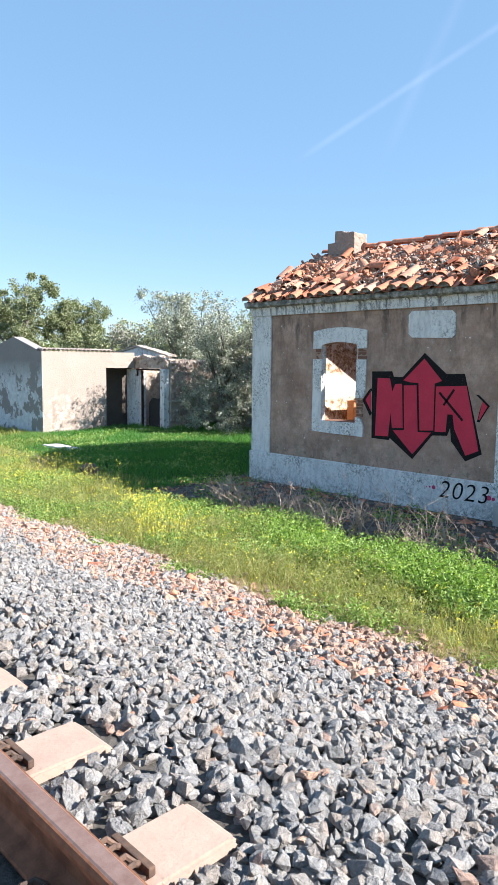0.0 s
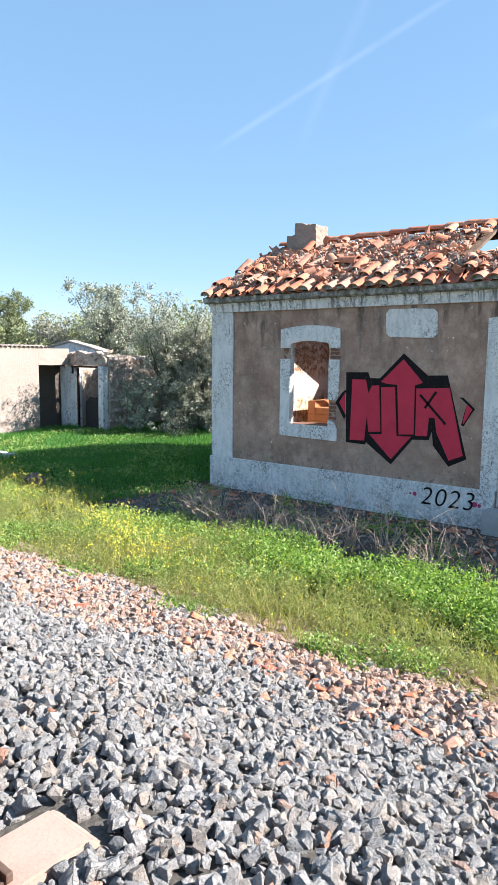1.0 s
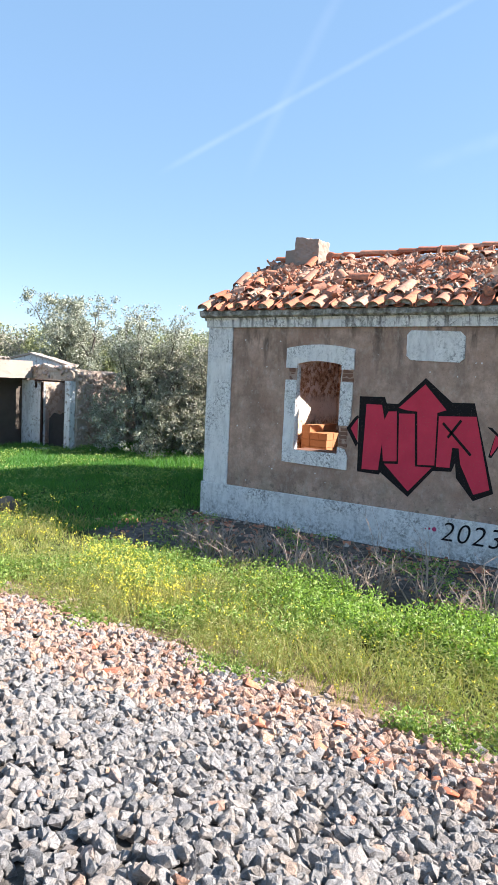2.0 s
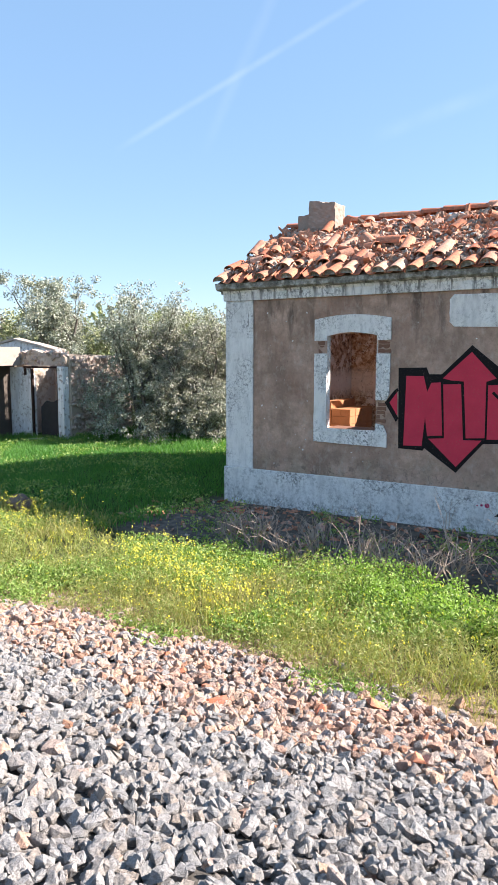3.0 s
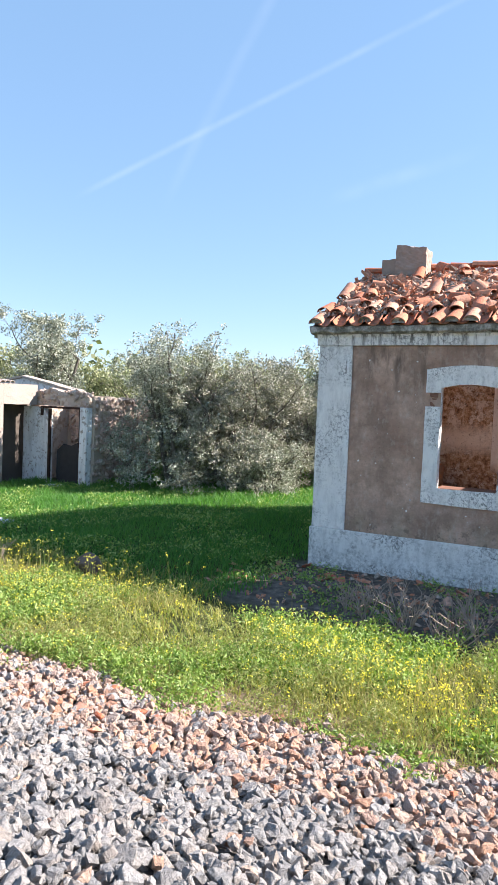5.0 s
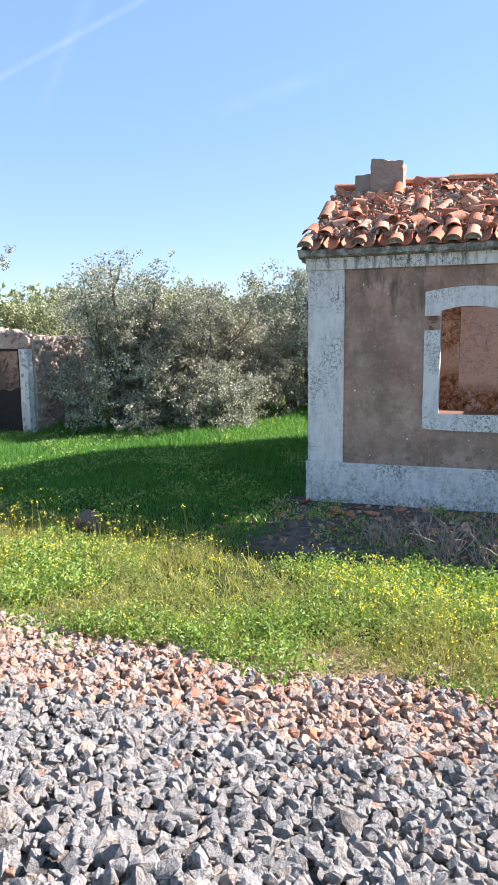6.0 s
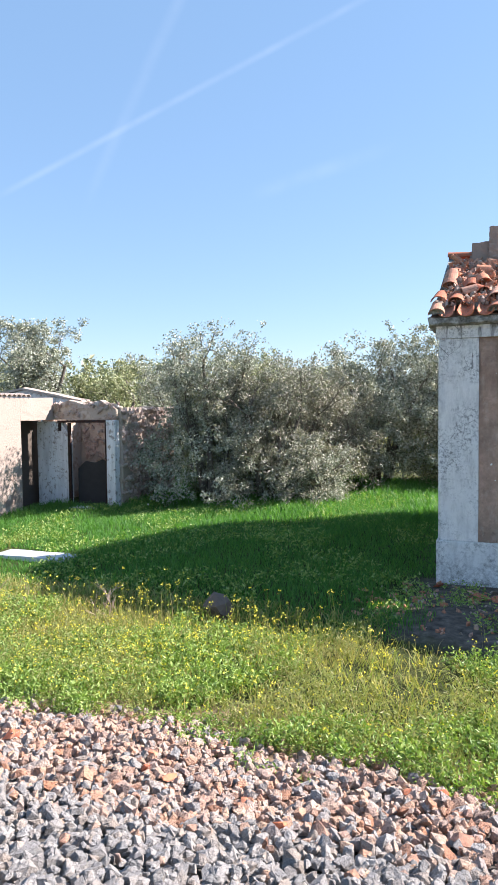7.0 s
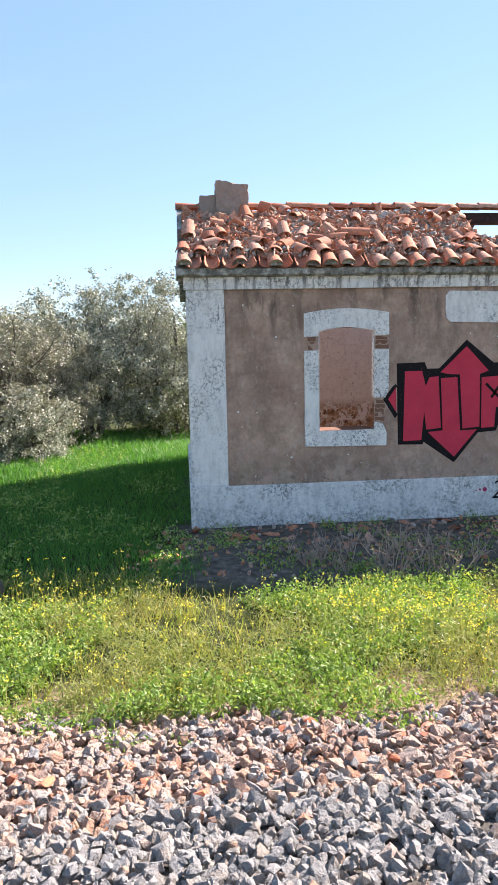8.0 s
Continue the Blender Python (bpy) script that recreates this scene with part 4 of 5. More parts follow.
sleeper = tagged(empty("sleeper"), "pinkish concrete sleeper bedded in ballast with steel rail clips", "sleeper", "sleepers of the track")
bm = bmesh.new()
prism_y(bm, [(1.66, 0.55), (1.66, 0.745), (1.605, 0.795), (1.30, 0.802), (0.95, 0.78), (-1.12, 0.78), (-1.47, 0.802), (-1.775, 0.795), (-1.83, 0.745), (-1.83, 0.55)], -0.165, 0.165)
for v in bm.verts:
    if v.co.z > 0.7:
        v.co.y *= 0.86
bmesh.ops.bevel(bm, geom=list(bm.edges), offset=0.012, segments=2, affect="EDGES")
part("body", bm, M_SLEEPER, sleeper)
for xr in (1.075, -1.245):
    for side in (1, -1):
        bm = bmesh.new()
        box(bm, xr + side * 0.15 - 0.06, xr + side * 0.15 + 0.06, -0.10, 0.10, 0.803, 0.822, 0.004)
        box(bm, xr + side * 0.20 - 0.014, xr + side * 0.20 + 0.014, -0.11, 0.11, 0.812, 0.848, 0.006)
        part("base_plate", bm, M_CLIP, sleeper, "dark rail fastening plate")
        for yy in (-0.055, 0.055):
            bm = bmesh.new()
            pts = [Vector((xr + side * a, yy + b, z)) for a, b, z in ((0.185, 0, 0.832), (0.15, 0.024, 0.868), (0.105, 0.026, 0.862), (0.08, 0.0, 0.846), (0.105, -0.026, 0.862), (0.15, -0.024, 0.868), (0.185, 0, 0.838))]
            for a, b in zip(pts, pts[1:]):
                mid, d = (a + b) / 2, (b - a)
                r = bmesh.ops.create_cone(bm, segments=7, radius1=0.0105, radius2=0.0105, depth=d.length * 1.15, cap_ends=True)
                bmesh.ops.transform(bm, matrix=Matrix.Translation(mid) @ d.to_track_quat("Z", "Y").to_matrix().to_4x4(), verts=r["verts"])
            part("spring_clip", bm, M_CLIP, sleeper)
sleeper.location = (0, FIRST, 0)
for k in range(-14, 32):
    if k:
        copy_thing(sleeper, pose(0, FIRST + SPACING * k, 0, 0, 0, 0.5 * math.sin(k * 2.1)))

# ballast: grey stone near the rails, pinkish older stone lower down
SHAPES = stone_shapes(24, 13)


def bed_places(n, x0, x1, y0, y1, pile=0.03):
    x, y = rng.uniform(x0, x1, n), rng.uniform(y0, y1, n)
    return np.stack([x, y, lie(x, y) + rng.uniform(-0.012, pile, n)], -1)


def border(y):
    return np.interp(y, (0.0, 3.0, 5.0), (4.0, 4.2, 3.78)) + 0.10 * np.sin(0.9 * y + 1.0) + 0.08 * np.sin(2.3 * y)


def outer(y):
    return 4.93 + 0.10 * np.sin(1.3 * y + 0.4) + 0.07 * np.sin(3.7 * y)


def by_sleeper(y):
    """The distance along the track from the nearest sleeper's middle."""
    k = (y - FIRST) / SPACING
    return np.abs(k - np.round(k)) * SPACING


pl = bed_places(66000, 1.17, 5.5, -5.0, 15.5, 0.05)
clear = ~((pl[:, 0] < 1.70) & (by_sleeper(pl[:, 1]) < 0.175))
fade = 1 / (1 + np.exp((pl[:, 0] - border(pl[:, 1])) / 0.13))
is_grey = rng.random(len(pl)) < np.clip(fade, 0.16, 0.97)
past = pl[:, 0] - outer(pl[:, 1])
inside = past < rng.exponential(0.13, len(pl)) - 0.06
size = rng.uniform(0.021, 0.043, len(pl)) * np.where(rng.random(len(pl)) < 0.10, 1.35, 1.0)
v, t = scatter_stones(SHAPES, pl[clear & is_grey & inside], size[clear & is_grey & inside], (1.08, 1.0, 0.8), 33)
tagged(part("ballast", tri_mesh("ballast", v, t, M_GREY), None), "sharp grey crushed-stone railway ballast", "ballast", kind="stuff")
v, t = scatter_stones(SHAPES, pl[clear & ~is_grey & inside], size[clear & ~is_grey & inside] * 1.05, (1.08, 1.0, 0.8), 33)
tagged(part("old_ballast", tri_mesh("old_ballast", v, t, M_PINK), None), "pinkish older ballast mixed with brick chips along the verge", "ballast", kind="stuff")
pl = bed_places(9000, -4.6, 1.17, -5.0, 16.0, 0.03)
keep = ~((pl[:, 0] > -1.88) & (by_sleeper(pl[:, 1]) < 0.175)) & (np.abs(pl[:, 0] - 1.075) > 0.12) & (np.abs(pl[:, 0] + 1.245) > 0.12)
v, t = scatter_stones(SHAPES, pl[keep], rng.uniform(0.028, 0.054, int(keep.sum())))
tagged(part("ballast", tri_mesh("ballast", v, t, M_GREY), None), "grey crushed stone between and beyond the rails", "ballast", kind="stuff")

# brick and tile fragments in the ballast and before the house
sh = random.Random(11)


def fragment(x, y, r, flat=0.35, label="broken terracotta tile piece lying on the ground"):
    v0, t0 = scatter_stones([SHAPES[sh.randrange(24)]], np.array([[0.0, 0.0, 0.0]]), np.array([1.0]), (1.2, 0.8, 1))
    v0 = v0 * np.array([r, r, r * flat])
    ob = part("tile_fragment", tri_mesh("tile_fragment", v0, t0, M_TILE), None)
    ob.matrix_basis = pose(x, y, float(lie(x, y)) + r * flat * 0.35 + (0.045 if x < 5.2 else 0.0), sh.gauss(0, 14), sh.gauss(0, 14), sh.uniform(0, 360))
    tagged(ob, label, "tile", "tile fragments")


for _ in range(44):
    yy = sh.uniform(0.6, 3.4)
    fragment(sh.gauss(4.2, 0.28), yy, sh.uniform(0.025, 0.062), 0.4, "broken orange brick piece among the ballast")
for _ in range(30):
    yy = sh.uniform(3.4, 12)
    fragment(sh.uniform(3.8, 4.9), yy, sh.uniform(0.03, 0.065), 0.5, "broken orange brick piece among the ballast")
for _ in range(62):
    fragment(10.6 - abs(sh.gauss(0, 0.75)), sh.uniform(2.6, 9.7), sh.uniform(0.045, 0.12), 0.22)
for _ in range(14):
    fragment(sh.uniform(8.6, 9.9), sh.uniform(9.3, 10.2), sh.uniform(0.06, 0.13), 0.25)
for x, y, r in ((9.97, 8.62, 0.14), (9.85, 8.45, 0.13), (10.1, 8.2, 0.14), (10.2, 6.9, 0.15), (10.25, 6.75, 0.13), (9.1, 7.5, 0.12), (6.6, 5.25, 0.10), (6.55, 5.4, 0.09)):
    fragment(x, y, r, 0.2)
k = 900
px, py = rng.uniform(8.2, 10.66, k), rng.uniform(-1, 10.2, k)
v, t = scatter_stones(SHAPES, np.stack([px, py, lie(px, py) + 0.004], -1), rng.uniform(0.012, 0.05, k), (1.2, 1.2, 0.6))
tagged(part("yard_rubble", tri_mesh("yard_rubble", v, t, M_RUBBLE), None), "stones and mortar crumbs on the bare earth", "rubble", kind="stuff")

M_BOULDER = concrete("brown_field_stone", (0.17, 0.125, 0.10))
boulder = part("boulder", tri_mesh("boulder", *scatter_stones(stone_shapes(1, 90), np.array([[8.02, 11.6, 0.06]]), np.array([0.22])), M_BOULDER), None)
tagged(boulder, "brown field stone half sunk in the grass", "stone")
bm = bmesh.new()
box(bm, 9.40, 9.85, 15.0, 16.4, -0.12, 0.115, 0.02)
tagged(part("concrete_slab", rough_edges(bm, 0.3, 0.015), M_DOOR, None), "pale concrete cover slab lying in the grass", "slab")

# ---- outbuildings ----
shed = tagged(empty("outbuilding"), "low abandoned outbuilding with pale pink plaster and a tiled eave", "building")
AX, AY = 10.78, 18.95
bm = bmesh.new()
prism_x(bm, [(AY + 0.3, -0.2), (24.0, -0.2), (24.0, 2.6), (20.9, 3.28), (AY + 0.3, 2.84)], AX, AX + 0.35)
box(bm, AX, AX + 0.02, AY, AY + 0.3, -0.2, 2.8)
part("gable_wall", bm, M_GABLE, shed, "grey gable with white patches")
bm = bmesh.new()
box(bm, AX + 0.02, 13.18, AY, AY + 0.35, -0.2, 2.80)
part("side_wall", rough_edges(bm, 0.6, 0.012), M_FARWALL, shed, "pale pink plastered wall, bare stone low down")
bm = bmesh.new()
box(bm, 13.182, 14.36, AY, AY + 0.35, 2.26, 2.80)
part("lintel", rough_edges(bm, 0.3, 0.012), M_FARWALL, shed)
# wall behind the doorway, its shade painted in as dark stone
bm = bmesh.new()
box(bm, 13.0, 14.9, AY + 0.8, AY + 1.0, -0.2, 2.6)
part("inner_wall", rough_edges(bm, 0.3, 0.02), M_SHADESTONE, shed, "rubble wall inside the doorway, coloured dark for its shade")
# unseen slab, added only to keep light out of the doorway
bm = bmesh.new()
box(bm, 13.0, 14.9, AY + 0.36, AY + 0.795, 2.35, 2.5)
part("ceiling_slab", bm, M_CONC, shed)
EDGE = tile_mesh("eave_tile", 0.35, 0.085, 0.07)
EDGE.materials[0] = M_PINKSTONE
for i in range(17):
    ob = new("eave_tile", EDGE)
    ob.parent = shed
    ob.matrix_basis = pose(AX + 0.08 + 0.16 * i, AY - 0.05, 2.81, 0, -8, 90)

ruin = tagged(empty("roofless_ruin"), "small roofless ruin with a rusty gate frame and crumbling walls", "building")
bm = bmesh.new()
prism_x(bm, [(19.46, -0.2), (18.54, -0.2), (18.54, 1.93), (18.74, 2.21), (19.46, 2.21)], 14.38, 14.56)
part("gate_pillar", rough_edges(bm, 0.3, 0.012), M_STREAK, ruin, "grey-white plastered wall slab with a broken corner")
bm = bmesh.new()
box(bm, 14.30, 14.52, 17.14, 17.38, -0.2, 2.24, 0.015)
part("gate_post", rough_edges(bm, 0.3, 0.012), M_STREAK, ruin, "grey gate post")
for b in ((14.34, 14.40, 18.44, 18.515, 0.05, 2.18), (14.34, 14.40, 17.39, 17.44, 0.05, 2.18), (14.33, 14.41, 17.30, 18.80, 2.185, 2.245), (14.35, 14.39, 18.72, 18.80, 1.98, 2.18)):
    bm = bmesh.new()
    box(bm, *b, 0.006)
    part("gate_bar", bm, M_DARKMETAL, ruin, "rusty dark iron gate frame")
# added dark sheet in place of the shaded lower wall behind the gate
bm = bmesh.new()
prism_x(bm, [(17.45, 0.1), (18.43, 0.1), (18.43, 1.05), (18.2, 1.22), (17.9, 1.20), (17.7, 1.28), (17.45, 1.12)], 14.62, 14.64)
part("gate_sheet", rough_edges(bm, 0.2, 0.02, 7), M_GATESHADE, ruin, "dark sheet standing in for the shade low inside the gate")
for (x0, x1, y0, y1, top, lab) in ((14.53, 17.2, 17.10, 17.42, 2.55, "rubble side wall with flaking plaster"), (16.0, 16.3, 17.43, 19.6, 2.5, "rubble back wall"), (14.8, 15.99, 19.3, 19.6, 2.3, "rubble side wall")):
    bm = bmesh.new()
    box(bm, x0, x1, y0, y1, -0.2, top)
    part("wall", rough_edges(bm, 0.35, 0.05, 3.0), M_RUIN, ruin, lab)
bm = bmesh.new()
prism_x(bm, [(17.16, 2.26), (19.4, 2.26), (19.4, 2.66), (18.9, 2.60), (18.5, 2.74), (18.0, 2.62), (17.6, 2.72), (17.16, 2.50)], 14.40, 14.66)
part("lintel", rough_edges(bm, 0.25, 0.02), M_RUIN, ruin)


def masonry(n, x0, x1, y0, y1, z0, z1, r0, r1, parent, label, flat):
    p = np.stack([rng.uniform(x0, x1, n), rng.uniform(y0, y1, n), rng.uniform(z0, z1, n)], -1)
    vv, tt = scatter_stones(SHAPES, p, rng.uniform(r0, r1, n), flat)
    return tagged(part("rubble_facing", tri_mesh("rubble_facing", vv, tt, M_PINKSTONE), None, parent, label), kind="stuff")


masonry(560, 14.56, 17.1, 17.07, 17.11, 0.0, 2.5, 0.04, 0.10, ruin, "pink field stones standing out of the wall", (1, 1, 0.8))
masonry(190, 14.39, 14.64, 17.16, 19.4, 2.30, 2.66, 0.04, 0.09, ruin, "loose pink stones over the gate", (1, 1, 0.8))
masonry(240, 15.97, 16.02, 17.5, 19.2, 1.2, 2.45, 0.04, 0.10, ruin, "pink stones of the back wall", (0.7, 1, 0.8))
bm = bmesh.new()
box(bm, 13.75, 14.08, 17.6, 18.1, 0.02, 0.2, 0.02)
part("fallen_block", rough_edges(bm, 0.15, 0.03, 6), M_STREAK, ruin, "pale fallen block of plaster")

hut = tagged(empty("pale_hut"), "pale gable of a hut standing behind the ruin", "building")
bm = bmesh.new()
prism_x(bm, [(19.66, -0.2), (24.0, -0.2), (24.0, 2.70), (21.5, 3.06), (19.66, 2.72)], 16.32, 16.62)
part("gable_wall", rough_edges(bm, 0.4, 0.03, 4), M_STREAK, hut)
bm = bmesh.new()
prism_x(bm, [(19.45, 2.70), (21.5, 3.075), (24.2, 2.68), (24.2, 2.74), (21.5, 3.14), (19.45, 2.76)], 16.25, 16.7)
part("coping", rough_edges(bm, 0.2, 0.035, 6), M_RUIN, hut, "weathered grey coping")
bm = bmesh.new()
box(bm, 16.32, 18.4, 19.48, 19.655, -0.2, 2.6)
part("side_wall", rough_edges(bm, 0.4, 0.04, 3), M_RUIN, hut, "sunlit flaking plaster side wall")


# ---- grass and herbs ----
def blades(places, height, width, lean):
    """Bent blades of three triangles each."""
    n = len(places)
    a, b = rng.uniform(0, 2 * np.pi, n), rng.uniform(0, 2 * np.pi, n)
    side = np.stack([np.cos(a), np.sin(a), np.zeros(n)], -1) * (width * 0.5)[:, None]
    push = np.stack([np.cos(b), np.sin(b), np.zeros(n)], -1) * (height * lean)[:, None]
    up = np.array([0, 0, 1.0])
    mid = places + push * 0.35 + up * (height * 0.58)[:, None]
    tip = places + push + up * (height * (1 - 0.25 * lean))[:, None]
    v = np.stack([places - side, places + side, mid + side * 0.8, mid - side * 0.8, tip], 1).reshape(-1, 3)
    k = np.arange(n)[:, None, None] * 5
    return v, (np.array([[[0, 1, 2], [0, 2, 3], [3, 2, 4]]]) + k).reshape(-1, 3)


def leaves(places, length, width, droop=0.3):
    """Small folded leaves, four triangles each, turned at random."""
    n = len(places)
    r = turned(n)
    shape = np.array([[0, 0, 0], [0.35, 0.5, 0.06], [0.45, 0, -0.08], [0.35, -0.5, 0.06], [1, 0, -droop * 0.4]])
    s = np.stack([length, width, length], -1)
    v = np.einsum("nij,nvj->nvi", r, shape[None] * s[:, None, :]) + places[:, None, :]
    k = np.arange(n)[:, None, None] * 5
    return v.reshape(-1, 3), (np.array([[[0, 2, 1], [0, 3, 2], [2, 4, 1], [3, 4, 2]]]) + k).reshape(-1, 3)


def small_leaves(places, length, width):
    """Single leaves creased across, two triangles each."""
    n = len(places)
    shape = np.array([[0, 0, 0], [0.5, 0.5, 0.1], [1, 0, 0], [0.5, -0.5, 0.1]])
    v = np.einsum("nij,nvj->nvi", turned(n), shape[None] * np.stack([length, width, length], -1)[:, None, :]) + places[:, None, :]
    k = np.arange(n)[:, None, None] * 4
    return v.reshape(-1, 3), (np.array([[[0, 2, 1], [0, 3, 2]]]) + k).reshape(-1, 3)


def patchy(x, y, f, seed):
    return 0.5 + 0.25 * (np.sin(f * x + 1.3 * seed + 1.7 * np.sin(0.6 * f * y + seed)) + np.sin(1.2 * f * y + 2.1 * seed + 1.4 * np.sin(0.7 * f * x)))


def field(n, x0, x1, y0, y1):
    x, y = rng.uniform(x0, x1, n), rng.uniform(y0, y1, n)
    return x, y


def outside_walls(x, y):
    house_in = (x > FX - 0.05) & (x < BACK + 0.05) & (y < END + 0.06)
    shed_in = (x > AX - 0.05) & (y > AY - 0.02)
    ruin_in = (x > 14.28) & (x < 18.5) & (y > 17.05)
    slab_in = (x > 9.38) & (x < 9.9) & (y > 14.94) & (y < 16.46)
    return ~(house_in | shed_in | ruin_in | slab_in)


# sunny verge
x, y = field(105000, 4.75, 8.5, -3.5, 17.5)
edge = outer(y) + 0.05
shade_edge = 7.35 + 0.15 * np.sin(1.1 * y) + np.where(y > 9.6, 3, 0)
dens = np.clip((x - edge) / 0.5, 0, 1) * np.clip((shade_edge + 0.5 - x) / 0.5, 0, 1)
tuft = patchy(x, y, 13.0, 2.7) * 0.6 + patchy(x, y, 31.0, 1.1) * 0.4
keep = rng.random(len(x)) < dens * (0.55 + 0.45 * patchy(x, y, 2.2, 1)) * np.clip(tuft * 2.4 - 0.65, 0.06, 1)
x, y = x[keep], y[keep]
h = rng.uniform(0.06, 0.18, len(x)) * (0.55 + 0.9 * tuft[keep]) * (0.7 + 0.6 * patchy(x, y, 1.7, 3)) * np.clip((x - outer(y)) / 0.8 + 0.35, 0.3, 1)
v, t = blades(np.stack([x, y, lie(x, y) - 0.01], -1), h, rng.uniform(0.006, 0.012, len(x)), 0.85)
tagged(part("verge_grass", tri_mesh("verge_grass", v, t, M_VERGE), None), "sunny yellowish-green verge grass beside the ballast", "grass", kind="stuff")

# lawn
x, y = field(150000, 7.6, 21.0, 8.6, 19.5)
lawn_edge = np.where(x < 10.9, np.clip((y - 9.4 - 0.35 * np.sin(2 * x)) / 0.5, 0.0, 1), 1)
far_thin = np.clip(1.25 - (x - 8) / 16, 0.45, 1)
keep = (rng.random(len(x)) < lawn_edge * far_thin) & outside_walls(x, y)
x, y = x[keep], y[keep]
h = rng.uniform(0.07, 0.17, len(x)) * (0.75 + 0.5 * patchy(x, y, 1.3, 5)) * np.interp(x, (8, 13, 15, 18), (0.9, 1.0, 1.5, 1.9))
v, t = blades(np.stack([x, y, lie(x, y) - 0.01], -1), h, rng.uniform(0.006, 0.012, len(x)) * np.interp(x, (8, 18), (1, 1.7)), 0.45)
tagged(part("lawn_grass", tri_mesh("lawn_grass", v, t, M_LAWN), None), "lush green grass in the house's shadow", "grass", kind="stuff")

# far meadow beyond, thin and coarse
x, y = field(30000, -2, 60, 13, 60)
keep = outside_walls(x, y) & ((x > 19) | (y > 19)) & ((x < 10.5) | (y > 24.2) | (x > 20.2)) & (x > 5.2)
x, y = x[keep], y[keep]
v, t = blades(np.stack([x, y, lie(x, y) - 0.01], -1), rng.uniform(0.15, 0.4, len(x)), rng.uniform(0.02, 0.04, len(x)), 0.4)
tagged(part("meadow_grass", tri_mesh("meadow_grass", v, t, M_VERGE), None), "tall meadow grass behind the bushes", "grass", kind="stuff")
# before the far gable
x, y = field(18000, 5.2, 10.7, 16.5, 26)
v, t = blades(np.stack([x, y, lie(x, y) - 0.01], -1), rng.uniform(0.08, 0.2, len(x)), rng.uniform(0.008, 0.014, len(x)), 0.5)
tagged(part("verge_grass", tri_mesh("verge_grass", v, t, M_VERGE), None), "yellowish grass before the outbuilding", "grass", kind="stuff")


def herb_leaves(n_plants, x0, x1, y0, y1, per, spread, tall, size, test):
    x, y = field(n_plants, x0, x1, y0, y1)
    keep = test(x, y)
    x, y = x[keep], y[keep]
    k = len(x)
    hh = tall * rng.uniform(0.4, 1.1, k)
    px = np.repeat(x, per) + rng.normal(0, spread, k * per)
    py = np.repeat(y, per) + rng.normal(0, spread, k * per)
    pz = lie(px, py) + rng.uniform(0.02, 1, k * per) * np.repeat(hh, per)
    m = k * per
    return leaves(np.stack([px, py, pz], -1), rng.uniform(0.6, 1.3, m) * size, rng.uniform(0.35, 0.6, m) * size)


def verge_zone(x, y):
    return (x > outer(y) + 0.1) & (x < 7.5 + 0.2 * np.sin(1.1 * y) + 0.08 * np.sin(5.3 * y))


v, t = herb_leaves(9500, 4.9, 8.2, -3.5, 16, 30, 0.06, 0.22, 0.044, lambda x, y: verge_zone(x, y) & (patchy(x, y, 1.6, 2) + np.where(y < 7.3, 0.28 * np.clip(x - 6.6, -0.8, 0.8), 0.16 - 0.16 * np.clip(x - 5.9, -0.3, 1.2)) + 0.6 * (patchy(x, y, 4.3, 5) - 0.5) > 0.50) & (rng.random(len(x)) < 0.95))
tagged(part("broad_weeds", tri_mesh("broad_weeds", v, t, M_WEED), None), "bright green broad-leaved weeds along the verge", "weeds", kind="stuff")
v, t = herb_leaves(2400, 8.0, 17.5, 9.6, 17.5, 14, 0.08, 0.15, 0.065, lambda x, y: outside_walls(x, y) & (patchy(x, y, 1.9, 9) > 0.42))
tagged(part("lawn_weeds", tri_mesh("lawn_weeds", v, t, M_WEED), None), "low clover-like weeds in the shaded grass", "weeds", kind="stuff")
v, t = herb_leaves(800, 8.0, 10.6, -1, 9.6, 16, 0.08, 0.12, 0.05, lambda x, y: patchy(x, y, 2.4, 4) > 0.5)
tagged(part("yard_weeds", tri_mesh("yard_weeds", v, t, M_WEED), None), "sparse weeds on the bare earth before the house", "weeds", kind="stuff")


v, t = herb_leaves(2600, 6.5, 7.65, -3.0, 7.0, 36, 0.07, 0.33, 0.042, lambda x, y: (patchy(x, y, 2.1, 4) + 0.5 * (patchy(x, y, 5.1, 2) - 0.5) > 0.40) & (rng.random(len(x)) < np.clip((7.0 - y) / 2.5, 0, 1)))
tagged(part("tall_weeds", tri_mesh("tall_weeds", v, t, M_LUSH), None), "tall fresh green weeds along the house's shadow", "weeds", kind="stuff")

# creeping herbs that reach over the stones
v, t = herb_leaves(2600, 4.4, 5.5, -3.5, 15, 22, 0.06, 0.09, 0.038, lambda x, y: (x > outer(y) - 0.35 * patchy(x, y, 3.1, 8)) & (x < outer(y) + 0.3) & (patchy(x, y, 2.7, 3) > 0.48))
tagged(part("creeping_herbs", tri_mesh("creeping_herbs", v, t, M_WEED), None), "low green herbs creeping over the edge stones", "weeds", kind="stuff")
x, y = field(3400, 5.0, 8.2, -3.5, 16)
keep = verge_zone(x, y) & (patchy(x, y, 2.3, 6) + 0.2 * np.clip(6.4 - x, -0.6, 0.8) > 0.45)
x, y = x[keep], y[keep]
per = 44
k = len(x) * per
px, py = np.repeat(x, per) + rng.normal(0, 0.075, k), np.repeat(y, per) + rng.normal(0, 0.075, k)
